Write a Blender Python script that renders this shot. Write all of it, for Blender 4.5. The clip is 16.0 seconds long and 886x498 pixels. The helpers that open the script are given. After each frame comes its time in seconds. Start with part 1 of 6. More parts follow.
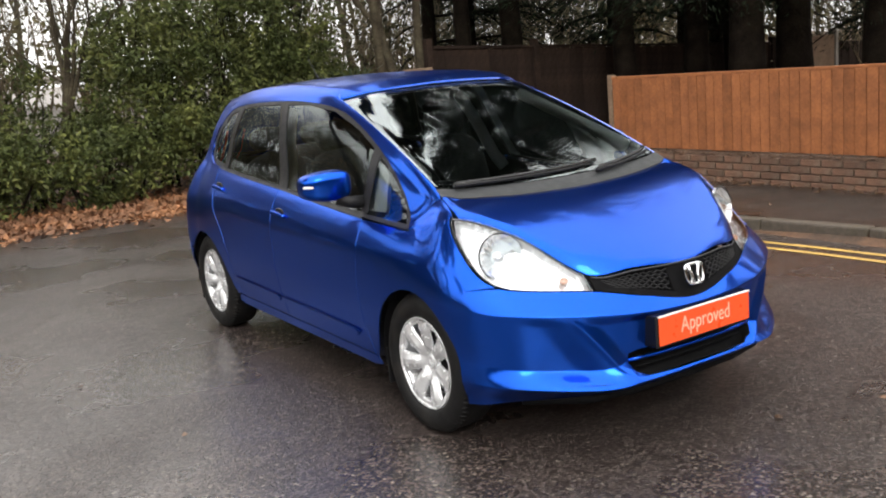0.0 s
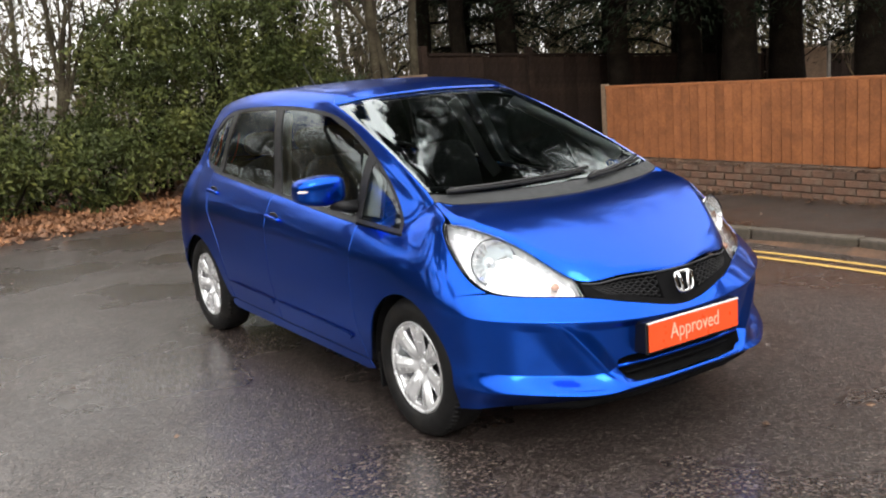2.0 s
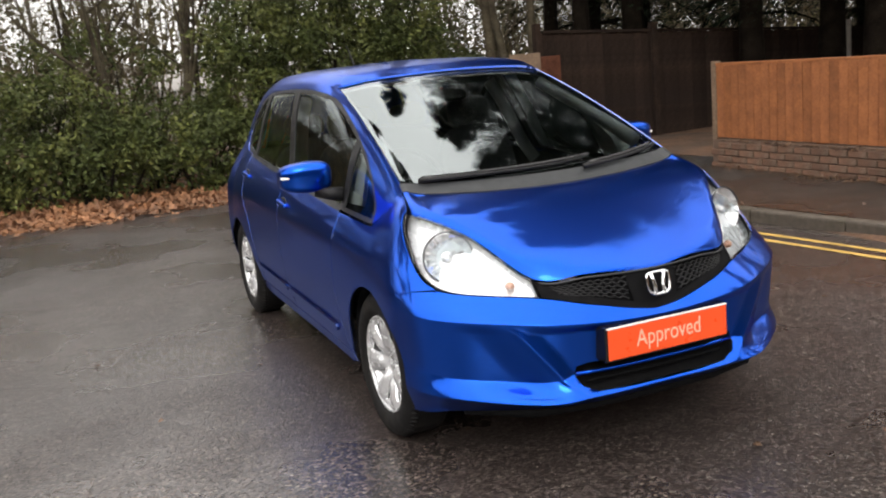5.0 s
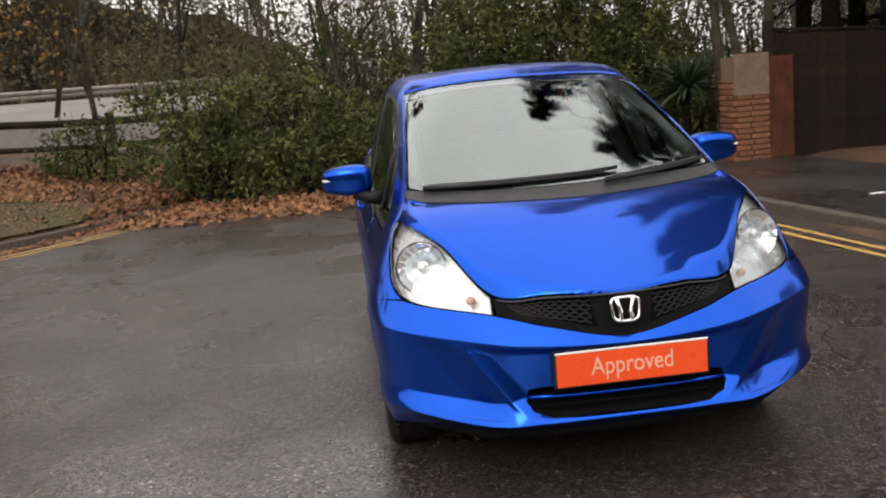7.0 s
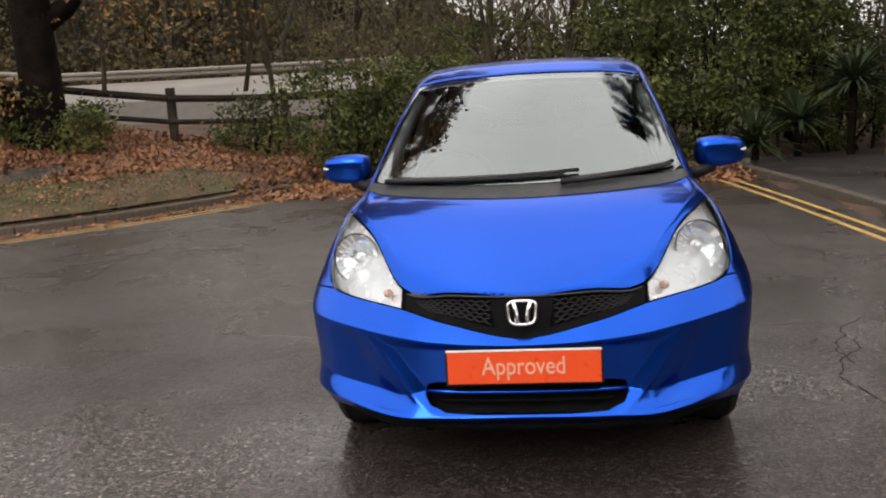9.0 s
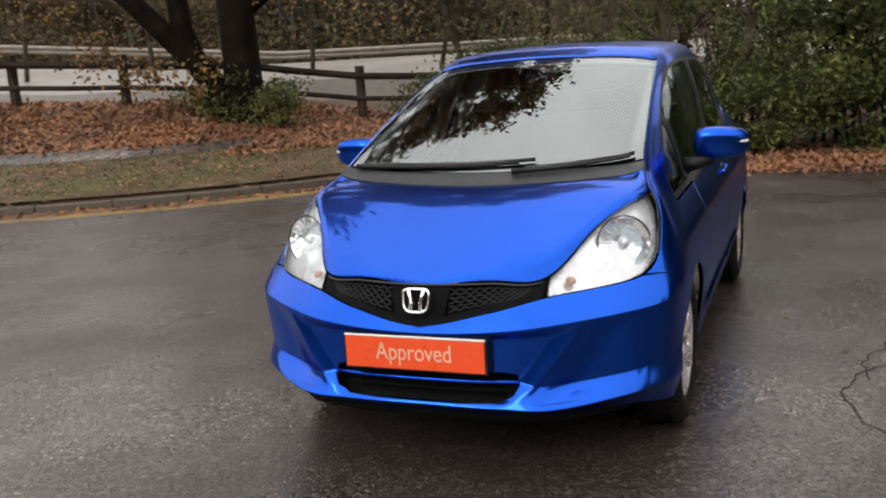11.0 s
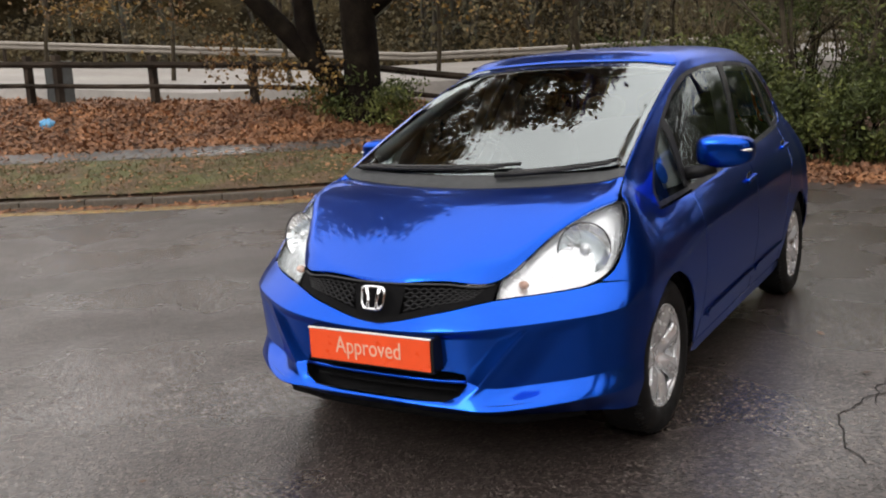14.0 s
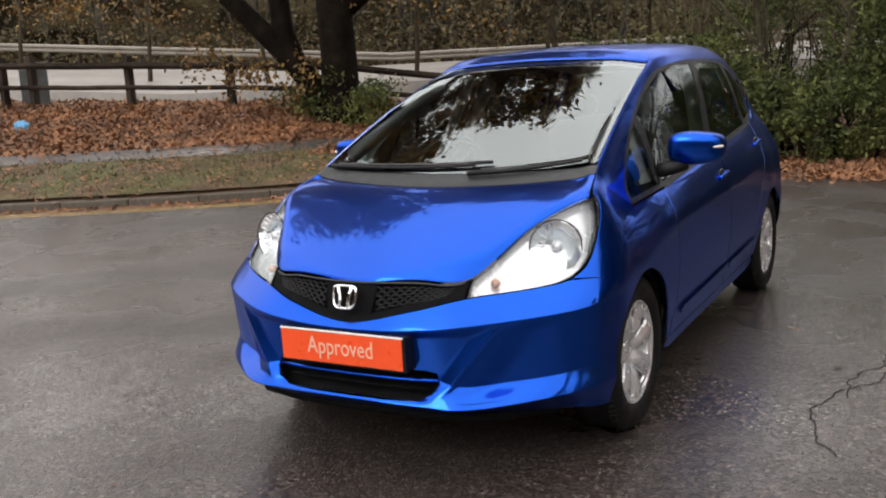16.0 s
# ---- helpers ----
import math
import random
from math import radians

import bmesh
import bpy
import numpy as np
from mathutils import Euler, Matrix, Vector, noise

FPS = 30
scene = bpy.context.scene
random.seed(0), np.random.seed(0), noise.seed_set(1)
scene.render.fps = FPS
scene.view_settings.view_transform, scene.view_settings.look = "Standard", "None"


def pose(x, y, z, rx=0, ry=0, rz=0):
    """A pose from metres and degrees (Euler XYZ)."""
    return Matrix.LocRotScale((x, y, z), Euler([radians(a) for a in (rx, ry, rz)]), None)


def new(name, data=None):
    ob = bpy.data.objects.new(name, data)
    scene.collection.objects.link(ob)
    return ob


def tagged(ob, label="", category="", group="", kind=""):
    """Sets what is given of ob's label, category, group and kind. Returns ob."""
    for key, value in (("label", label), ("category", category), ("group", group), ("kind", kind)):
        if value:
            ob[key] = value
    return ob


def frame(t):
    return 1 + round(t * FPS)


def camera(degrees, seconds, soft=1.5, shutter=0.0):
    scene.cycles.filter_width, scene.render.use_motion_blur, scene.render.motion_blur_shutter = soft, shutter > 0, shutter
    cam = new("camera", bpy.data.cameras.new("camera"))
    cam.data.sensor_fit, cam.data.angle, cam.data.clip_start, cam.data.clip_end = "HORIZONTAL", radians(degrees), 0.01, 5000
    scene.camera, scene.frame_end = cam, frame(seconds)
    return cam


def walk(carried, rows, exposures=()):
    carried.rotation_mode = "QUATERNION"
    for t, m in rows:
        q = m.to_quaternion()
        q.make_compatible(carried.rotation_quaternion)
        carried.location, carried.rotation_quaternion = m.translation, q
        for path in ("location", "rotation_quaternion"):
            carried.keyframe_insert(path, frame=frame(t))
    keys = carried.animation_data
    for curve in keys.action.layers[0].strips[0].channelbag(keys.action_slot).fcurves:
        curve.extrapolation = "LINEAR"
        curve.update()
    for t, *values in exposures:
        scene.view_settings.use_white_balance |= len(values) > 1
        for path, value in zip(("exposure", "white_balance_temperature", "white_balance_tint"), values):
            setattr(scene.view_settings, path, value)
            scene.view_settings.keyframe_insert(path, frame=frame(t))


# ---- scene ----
# camera: seconds, eye, yaw, pitch, roll (degrees)
cam = camera(50.21, 16.0, soft=2.0, shutter=0.4)
ROWS = [
    (0.0, -2.798, -3.323, 1.556, -32.79, -11.13, -4.98),
    (0.5, -2.818, -3.350, 1.552, -32.93, -10.99, -4.76),
    (1.0, -2.820, -3.351, 1.555, -33.15, -10.99, -4.55),
    (1.5, -2.818, -3.349, 1.557, -33.30, -10.81, -4.39),
    (2.0, -2.817, -3.352, 1.555, -33.26, -10.74, -4.32),
    (2.5, -2.805, -3.351, 1.551, -33.18, -10.87, -4.41),
    (3.0, -2.722, -3.386, 1.541, 327.20, -10.87, -4.61),
    (3.5, -2.570, -3.430, 1.527, 329.43, -10.73, -4.45),
    (4.0, -2.406, -3.426, 1.529, 331.65, -11.55, -5.03),
    (6.5, -1.185, -3.808, 1.458, -10.30, -9.73, -4.24),
    (7.0, -0.884, -3.815, 1.452, -5.42, -9.92, -4.86),
    (7.5, -0.633, -3.821, 1.431, -3.00, -10.30, -4.58),
    (8.0, -0.304, -3.913, 1.427, 1.93, -9.87, -4.44),
    (8.5, -0.097, -3.904, 1.433, 5.45, -10.23, -3.62),
    (9.0, 0.152, -3.917, 1.455, 7.45, -10.26, -3.50),
    (11.5, 1.507, -3.618, 1.430, 25.52, -10.50, -3.38),
    (12.0, 1.673, -3.560, 1.425, 27.92, -9.99, -2.94),
    (12.5, 1.827, -3.521, 1.424, 389.99, -10.38, -2.04),
    (13.0, 1.890, -3.496, 1.412, 391.41, -10.75, -2.46),
    (13.5, 1.917, -3.477, 1.410, 31.53, -10.31, -2.93),
    (14.0, 1.924, -3.470, 1.412, 31.23, -10.25, -3.02),
    (14.5, 1.940, -3.457, 1.411, 30.67, -9.95, -3.08),
    (15.0, 1.951, -3.446, 1.407, 30.18, -10.01, -3.24),
    (15.5, 1.954, -3.449, 1.407, 30.11, -10.19, -3.27),
    (16.0, 1.949, -3.447, 1.403, 30.07, -10.31, -3.28),
]
walk(cam, [(t, Matrix.Translation((x, y, z)) @ pose(0, 0, 0, 0, 0, yaw) @ pose(0, 0, 0, 90 + pitch) @ pose(0, 0, 0, 0, 0, roll)) for t, x, y, z, yaw, pitch, roll in ROWS], ((0, 0.5, 6650, 10), (4.2, 0.46, 6650, 10), (6.5, 0.0, 6900, 14), (9.2, -0.10, 6900, 14), (11.5, -0.04, 6700, 12), (16, 0.03, 6700, 12)))
# ---- light: bright overcast after rain ----
SKY_LOW, SKY_HIGH, SKY_STRENGTH = 11.5, 18.0, 0.12
world = bpy.data.worlds.new("world")
scene.world = world
world.use_nodes = True
wn = world.node_tree
sky = wn.nodes.new("ShaderNodeTexSky")
sky.sky_type = "NISHITA"
sky.sun_disc = False
sky.sun_elevation, sky.sun_rotation = radians(32), radians(200)
sky.air_density, sky.dust_density, sky.ozone_density = 1.0, 6.0, 1.0
hsv = wn.nodes.new("ShaderNodeHueSaturation")
hsv.inputs["Saturation"].default_value = 0.15
hsv.inputs["Value"].default_value = 0.12
wn.links.new(sky.outputs[0], hsv.inputs["Color"])
# a cloud sheet, three times as bright overhead as at the horizon, with soft mottling
geo = wn.nodes.new("ShaderNodeTexCoord")
sep = wn.nodes.new("ShaderNodeSeparateXYZ")
wn.links.new(geo.outputs["Generated"], sep.inputs[0])
lift = wn.nodes.new("ShaderNodeMapRange")
for k, v in zip((1, 2, 3, 4), (0.0, 1.0, SKY_LOW, SKY_HIGH)):
    lift.inputs[k].default_value = v
wn.links.new(sep.outputs[2], lift.inputs[0])
mottle = wn.nodes.new("ShaderNodeTexNoise")
mottle.inputs["Scale"].default_value, mottle.inputs["Detail"].default_value = 2.2, 5.0
wn.links.new(geo.outputs["Generated"], mottle.inputs["Vector"])
soft = wn.nodes.new("ShaderNodeMapRange")
for k, v in zip((1, 2, 3, 4), (0.3, 0.7, 0.8, 1.15)):
    soft.inputs[k].default_value = v
wn.links.new(mottle.outputs["Fac"], soft.inputs[0])
grey = wn.nodes.new("ShaderNodeMath")
grey.operation = "MULTIPLY"
wn.links.new(lift.outputs[0], grey.inputs[0]), wn.links.new(soft.outputs[0], grey.inputs[1])
cloud = wn.nodes.new("ShaderNodeCombineColor")
for k, v in enumerate((1.0, 0.995, 0.985)):
    x = wn.nodes.new("ShaderNodeMath")
    x.operation = "MULTIPLY"
    x.inputs[1].default_value = v
    wn.links.new(grey.outputs[0], x.inputs[0]), wn.links.new(x.outputs[0], cloud.inputs[k])
both = wn.nodes.new("ShaderNodeMix")
both.data_type, both.blend_type = "RGBA", "ADD"
both.inputs[0].default_value = 1.0
wn.links.new(cloud.outputs[0], both.inputs[6]), wn.links.new(hsv.outputs[0], both.inputs[7])
wn.links.new(both.outputs[2], wn.nodes["Background"].inputs[0])
wn.nodes["Background"].inputs[1].default_value = SKY_STRENGTH
sun_data = bpy.data.lights.new("sun", "SUN")
sun_data.energy, sun_data.angle, sun_data.color = 0.8, radians(25), (1.0, 0.97, 0.93)
sun = new("sun", sun_data)
sun.matrix_world = pose(0, 0, 20, 58, 0, -20)
scene.view_settings.exposure = 0.0
# ---- materials ----
def mat(name, base, rough=0.5, metal=0.0, var=0.15, scale=6.0, bump=0.0, bump_scale=60.0, coat=0.0, spec=0.5, second=None, mix_scale=2.0, mix_at=0.5, mix_soft=0.12, island=0.0, rvar=0.1):
    """A surface with colour variation at two scales, an optional second colour in patches, roughness wear and bump."""
    m = bpy.data.materials.new(name)
    m.use_nodes = True
    t, n, link = m.node_tree, m.node_tree.nodes, m.node_tree.links
    p = n["Principled BSDF"]
    co = n.new("ShaderNodeTexCoord")

    def fine(s, detail=4.0):
        x = n.new("ShaderNodeTexNoise")
        x.inputs["Scale"].default_value, x.inputs["Detail"].default_value = s, detail
        link.new(co.outputs["Object"], x.inputs["Vector"])
        return x.outputs["Fac"]

    def mixed(kind, f, a, b):
        x = n.new("ShaderNodeMix")
        x.data_type, x.blend_type = "RGBA", kind
        for socket, v in ((x.inputs[0], f), (x.inputs[6], a), (x.inputs[7], b)):
            if hasattr(v, "links"):
                link.new(v, socket)
            else:
                socket.default_value = v
        return x.outputs[2]

    def ramp(v, a, b, lo, hi):
        x = n.new("ShaderNodeMapRange")
        link.new(v, x.inputs[0])
        for k, val in zip((1, 2, 3, 4), (a, b, lo, hi)):
            x.inputs[k].default_value = val
        return x.outputs[0]

    colour = (*base, 1.0)
    if second:
        colour = mixed("MIX", ramp(fine(mix_scale, 5.0), mix_at - mix_soft, mix_at + mix_soft, 0.0, 1.0), colour, (*second, 1.0))
    for s, v in ((scale, var), (scale * 9, var * 0.8)):
        if v:
            g = n.new("ShaderNodeCombineColor")
            f = ramp(fine(s), 0.3, 0.7, 1 - v, 1 + v)
            for k in range(3):
                link.new(f, g.inputs[k])
            colour = mixed("MULTIPLY", 1.0, colour, g.outputs[0])
    if island:
        geo, obi = n.new("ShaderNodeNewGeometry"), n.new("ShaderNodeObjectInfo")
        add = n.new("ShaderNodeMath")
        add.operation = "ADD"
        link.new(geo.outputs["Random Per Island"], add.inputs[0])
        link.new(obi.outputs["Random"], add.inputs[1])
        fr = n.new("ShaderNodeMath")
        fr.operation = "FRACT"
        link.new(add.outputs[0], fr.inputs[0])
        g = n.new("ShaderNodeCombineColor")
        f = ramp(fr.outputs[0], 0.0, 1.0, 1 - island, 1 + island)
        for k in range(3):
            link.new(f, g.inputs[k])
        colour = mixed("MULTIPLY", 1.0, colour, g.outputs[0])
    if hasattr(colour, "links"):
        link.new(colour, p.inputs["Base Color"])
    else:
        p.inputs["Base Color"].default_value = colour
    p.inputs["Metallic"].default_value, p.inputs["Specular IOR Level"].default_value = metal, spec
    p.inputs["Coat Weight"].default_value, p.inputs["Coat Roughness"].default_value = coat, 0.02
    link.new(ramp(fine(scale * 0.7), 0.3, 0.7, max(0.0, rough - rvar), min(1.0, rough + rvar)), p.inputs["Roughness"])
    if bump:
        b = n.new("ShaderNodeBump")
        b.inputs["Strength"].default_value, b.inputs["Distance"].default_value = 1.0, bump
        link.new(fine(bump_scale, 6.0), b.inputs["Height"])
        link.new(b.outputs[0], p.inputs["Normal"])
    return m


def glass_mat(name, tint, ior=1.75):
    """A thin pane: clear with the gloss of both its faces."""
    m = bpy.data.materials.new(name)
    m.use_nodes = True
    n, link = m.node_tree.nodes, m.node_tree.links
    n.remove(n["Principled BSDF"])
    clear, gloss, fres, mix = (n.new("ShaderNode" + k) for k in ("BsdfTransparent", "BsdfGlossy", "Fresnel", "MixShader"))
    clear.inputs[0].default_value = (*tint, 1)
    gloss.inputs["Roughness"].default_value = 0.01
    gloss.inputs[0].default_value = (0.90, 0.985, 1, 1)
    fres.inputs[0].default_value = ior
    link.new(fres.outputs[0], mix.inputs[0])
    link.new(clear.outputs[0], mix.inputs[1])
    link.new(gloss.outputs[0], mix.inputs[2])
    link.new(mix.outputs[0], n["Material Output"].inputs[0])
    return m


def pearl_mat(name, flake, sheen, share):
    """Car paint: a soft bed of metal flakes under a sharp tinted layer and clear lacquer."""
    m = mat(name, flake, 0.31, 0.9, 0.03, 900.0, rvar=0.03)
    n, link = m.node_tree.nodes, m.node_tree.links
    shader = n["Principled BSDF"].outputs[0]
    fres = n.new("ShaderNodeFresnel")
    fres.inputs[0].default_value = 1.30
    weak = n.new("ShaderNodeMath")
    weak.operation = "MULTIPLY"
    weak.inputs[1].default_value = 0.32
    link.new(fres.outputs[0], weak.inputs[0])
    for colour, rough, f in ((sheen, 0.038, share), ((0.95, 0.97, 1.0), 0.015, weak.outputs[0])):
        gloss, mix = n.new("ShaderNodeBsdfGlossy"), n.new("ShaderNodeMixShader")
        gloss.inputs[0].default_value, gloss.inputs["Roughness"].default_value = (*colour, 1), rough
        if hasattr(f, "links"):
            link.new(f, mix.inputs[0])
        else:
            mix.inputs[0].default_value = f
        link.new(shader, mix.inputs[1])
        link.new(gloss.outputs[0], mix.inputs[2])
        shader = mix.outputs[0]
    link.new(shader, n["Material Output"].inputs[0])
    return m


PAINT = pearl_mat("blue_pearl_paint", (0.0, 0.041, 0.35), (0.003, 0.112, 0.74), 0.48)
BLACK = mat("black_plastic", (0.009, 0.009, 0.010), 0.5, 0, 0.15, 30, spec=0.25, bump=0.0004, bump_scale=900)
MATTE = mat("matte_black", (0.004, 0.004, 0.0045), 0.8, 0, 0.15, 30, spec=0.1)
GLOSS = mat("gloss_black", (0.008, 0.008, 0.009), 0.12, 0, 0.1, 30)
PILLAR = mat("satin_black", (0.016, 0.016, 0.018), 0.42, 0, 0.15, 30, spec=0.35)
GREYP = mat("grey_cowl_plastic", (0.024, 0.026, 0.028), 0.5, 0, 0.15, 20, bump=0.0004, bump_scale=700)
RUBBER = mat("tyre_rubber", (0.007, 0.007, 0.0075), 0.6, 0, 0.25, 25, spec=0.25, bump=0.0006, bump_scale=300, second=(0.016, 0.014, 0.012), mix_scale=9, mix_at=0.62)
ALLOY = mat("alloy", (0.80, 0.81, 0.83), 0.22, 0.6, 0.05, 40)
CHROME = mat("chrome", (0.86, 0.87, 0.88), 0.07, 1.0, 0.02, 30)
SILVER = mat("lamp_reflector", (0.86, 0.86, 0.87), 0.24, 0.5, 0.04, 25)
BOWL = mat("faceted_reflector", (0.88, 0.89, 0.90), 0.15, 0.8, 0.04, 25)
AMBER = mat("amber_lamp", (0.72, 0.40, 0.28), 0.25, 0, 0.1, 60)
REDLAMP = mat("red_lamp", (0.45, 0.01, 0.01), 0.15, 0, 0.1, 60, coat=1)
ORANGE = mat("orange_plate", (0.86, 0.085, 0.018), 0.35, 0, 0.03, 30)
WHITE = mat("white_plastic", (0.78, 0.78, 0.76), 0.4, 0, 0.04, 30)
LETTER = mat("plate_letter", (0.78, 0.46, 0.33), 0.4, 0, 0.05, 30)
CLOTH = mat("seat_cloth", (0.035, 0.036, 0.04), 0.9, 0, 0.2, 60, bump=0.0008, bump_scale=500)
TRIM = mat("pale_trim", (0.58, 0.59, 0.58), 0.7, 0, 0.08, 20, bump=0.0003, bump_scale=400)
STICKER = mat("blue_disc", (0.02, 0.12, 0.55), 0.5, 0, 0.05, 30)
SCREEN = glass_mat("windscreen_glass", (0.76, 0.82, 0.80), 2.7)
PANE = glass_mat("side_glass", (0.72, 0.77, 0.76), 1.75)
LENS = glass_mat("lamp_lens", (0.95, 0.96, 0.97), 1.5)
MIRROR = mat("mirror_glass", (0.8, 0.82, 0.84), 0.03, 1.0, 0.01, 10)


# ---- mesh helpers ----
def finish(name, bm, material, parent=None, label="", smooth=True, normals=None):
    me = bpy.data.meshes.new(name)
    if smooth:
        for f in bm.faces:
            f.smooth = True
    bm.to_mesh(me)
    bm.free()
    me.materials.append(material)
    if normals is not None:
        me.normals_split_custom_set_from_vertices(normals)
    ob = new(name, me)
    if parent:
        ob.parent = parent
    if label:
        ob["label"] = label
    return ob


def part(name, bm, material, parent, label="", smooth=False):
    return finish(name, bm, material, parent, label, smooth)


def thing(name, label, category, at=(0, 0, 0), group="", kind=""):
    ob = new(name)
    ob.location = at
    return tagged(ob, label, category, group, kind)


def add_box(bm, x0, x1, y0, y1, z0, z1, bevel=0.0, turn=None, seg=2):
    m = Matrix.Translation(((x0 + x1) / 2, (y0 + y1) / 2, (z0 + z1) / 2))
    if turn:
        m = m @ turn
    made = bmesh.ops.create_cube(bm, size=1, matrix=m @ Matrix.Diagonal((x1 - x0, y1 - y0, z1 - z0, 1)))["verts"]
    if bevel:
        bmesh.ops.bevel(bm, geom=list({e for v in made for e in v.link_edges}), offset=bevel, segments=seg, profile=0.6, affect="EDGES")
    return bm


def tube(bm, points, radii, seg=8, cap=True):
    """A tapered tube along points."""
    rings, last = [], None
    pts = [Vector(p) for p in points]
    for i, p in enumerate(pts):
        d = (pts[min(i + 1, len(pts) - 1)] - pts[max(i - 1, 0)]).normalized()
        a = last if last else (Vector((1, 0, 0)) if abs(d.x) < 0.8 else Vector((0, 1, 0)))
        u = (a - d * a.dot(d)).normalized()
        last, w = u, d.cross(u)
        r = radii[i] if hasattr(radii, "__len__") else radii
        rings.append([bm.verts.new(p + (u * math.cos(k * math.tau / seg) + w * math.sin(k * math.tau / seg)) * r) for k in range(seg)])
    for a, b in zip(rings, rings[1:]):
        for k in range(seg):
            bm.faces.new((a[k], a[(k + 1) % seg], b[(k + 1) % seg], b[k]))
    if cap:
        bm.faces.new(rings[0][::-1]), bm.faces.new(rings[-1])
    return bm


def lathe(bm, profile, seg=48, axis_matrix=None):
    """Turns (radius, along) points round the x axis."""
    rings = []
    for r, a in profile:
        rings.append([bm.verts.new((a, r * math.cos(k * math.tau / seg), r * math.sin(k * math.tau / seg))) for k in range(seg)])
    for a, b in zip(rings, rings[1:]):
        for k in range(seg):
            bm.faces.new((a[k], b[k], b[(k + 1) % seg], a[(k + 1) % seg]))
    if axis_matrix:
        bm.transform(axis_matrix)
    return bm


# ---- the car: front axle at y = 0, nose towards -y, metres ----
car = thing("car", "blue pearl five-door hatchback standing on wet asphalt", "car")
# Rings of the left half from the front centre line round the side to the rear centre line, at twelve stations.
under_edge = [(0, -.762, .250), (.28, -.752, .248), (.47, -.69, .246), (.695, -.515, .238), (.80, -.34, .21), (.80, 0, .19), (.79, .55, .20), (.785, 1.35, .21), (.785, 2.05, .22), (.79, 2.6, .25), (.68, 2.92, .28), (0, 3.0, .28)]
lip_ridge = [(0, -.83, .293), (.28, -.82, .291), (.49, -.78, .292), (.764, -.556, .315), (.836, -.34, .32), (.82, 0, .31), (.812, .55, .30), (.808, 1.35, .31), (.808, 2.05, .33), (.82, 2.6, .35), (.72, 2.94, .36), (0, 3.05, .36)]
bumper_hollow = [(0, -.80, .40), (.28, -.788, .385), (.487, -.727, .355), (.756, -.525, .385), (.832, -.328, .41), (.845, 0, .43), (.832, .55, .42), (.83, 1.35, .42), (.83, 2.05, .43), (.838, 2.6, .45), (.735, 2.95, .45), (0, 3.06, .45)]
nose_crease = [(0, -.822, .548), (.27, -.803, .556), (.49, -.74, .575), (.77, -.537, .60), (.846, -.33, .615), (.85, 0, .60), (.845, .55, .58), (.845, 1.35, .58), (.845, 2.05, .59), (.842, 2.6, .60), (.74, 2.95, .60), (0, 3.05, .60)]
lamp_foot = [(0, -.80, .566), (.25, -.768, .612), (.43, -.685, .652), (.705, -.49, .685), (.803, -.29, .745), (.826, 0, .745), (.842, .55, .73), (.845, 1.35, .75), (.842, 2.05, .78), (.825, 2.6, .80), (.735, 2.92, .80), (0, 3.0, .80)]
bonnet_edge = [(0, -.758, .713), (.24, -.715, .712), (.43, -.637, .712), (.572, -.40, .868), (.708, -.172, .939), (.766, .08, .862), (.79, .55, .875), (.795, 1.35, .915), (.782, 2.05, .955), (.745, 2.6, .985), (.66, 2.86, 1.0), (0, 2.97, 1.0)]
cowl_belt = [(0, -.155, .966), (.28, -.135, .972), (.46, -.10, .982), (.585, -.065, .992), (.665, -.02, 1.003), (.724, .11, .925), (.755, .58, .922), (.758, 1.35, .978), (.742, 2.05, 1.02), (.70, 2.6, 1.06), (.61, 2.80, 1.08), (0, 2.93, 1.08)]
screen_head = [(0, .865, 1.462), (.28, .88, 1.455), (.43, .915, 1.445), (.52, .95, 1.43), (.565, 1.0, 1.422), (.585, 1.13, 1.43), (.592, 1.36, 1.44), (.592, 1.72, 1.445), (.58, 2.15, 1.432), (.548, 2.56, 1.392), (.48, 2.74, 1.36), (0, 2.84, 1.37)]
roof_rail = [(0, .975, 1.499), (.28, .985, 1.492), (.40, 1.01, 1.482), (.47, 1.04, 1.476), (.50, 1.09, 1.476), (.512, 1.2, 1.484), (.517, 1.42, 1.496), (.517, 1.74, 1.50), (.508, 2.15, 1.488), (.478, 2.54, 1.452), (.42, 2.69, 1.43), (0, 2.78, 1.435)]
RINGS = [np.array(k, float) for k in (under_edge, lip_ridge, bumper_hollow, nose_crease, lamp_foot, bonnet_edge, cowl_belt, screen_head, roof_rail)]


def crown(inward):
    """The roof inside its rails, rising to the crown."""
    rail = RINGS[8].copy()
    out = rail.copy()
    out[:, 0] = rail[:, 0] * (1 - inward)
    out[:, 1] = rail[:, 1] + (np.clip(rail[:, 1], 1.25, 2.5) - rail[:, 1]) * inward
    top = 1.528 - 0.035 * np.abs((out[:, 1] - 1.65) / 0.85) ** 2.2
    out[:, 2] = rail[:, 2] + (top - rail[:, 2]) * (1 - (1 - inward) ** 2)
    return out


RINGS += [crown(0.45), crown(1.0)]
NET = np.array(RINGS)
KNOT = np.r_[0, np.cumsum(np.linalg.norm(np.diff(NET[:, :10], axis=0), axis=2).mean(1))]


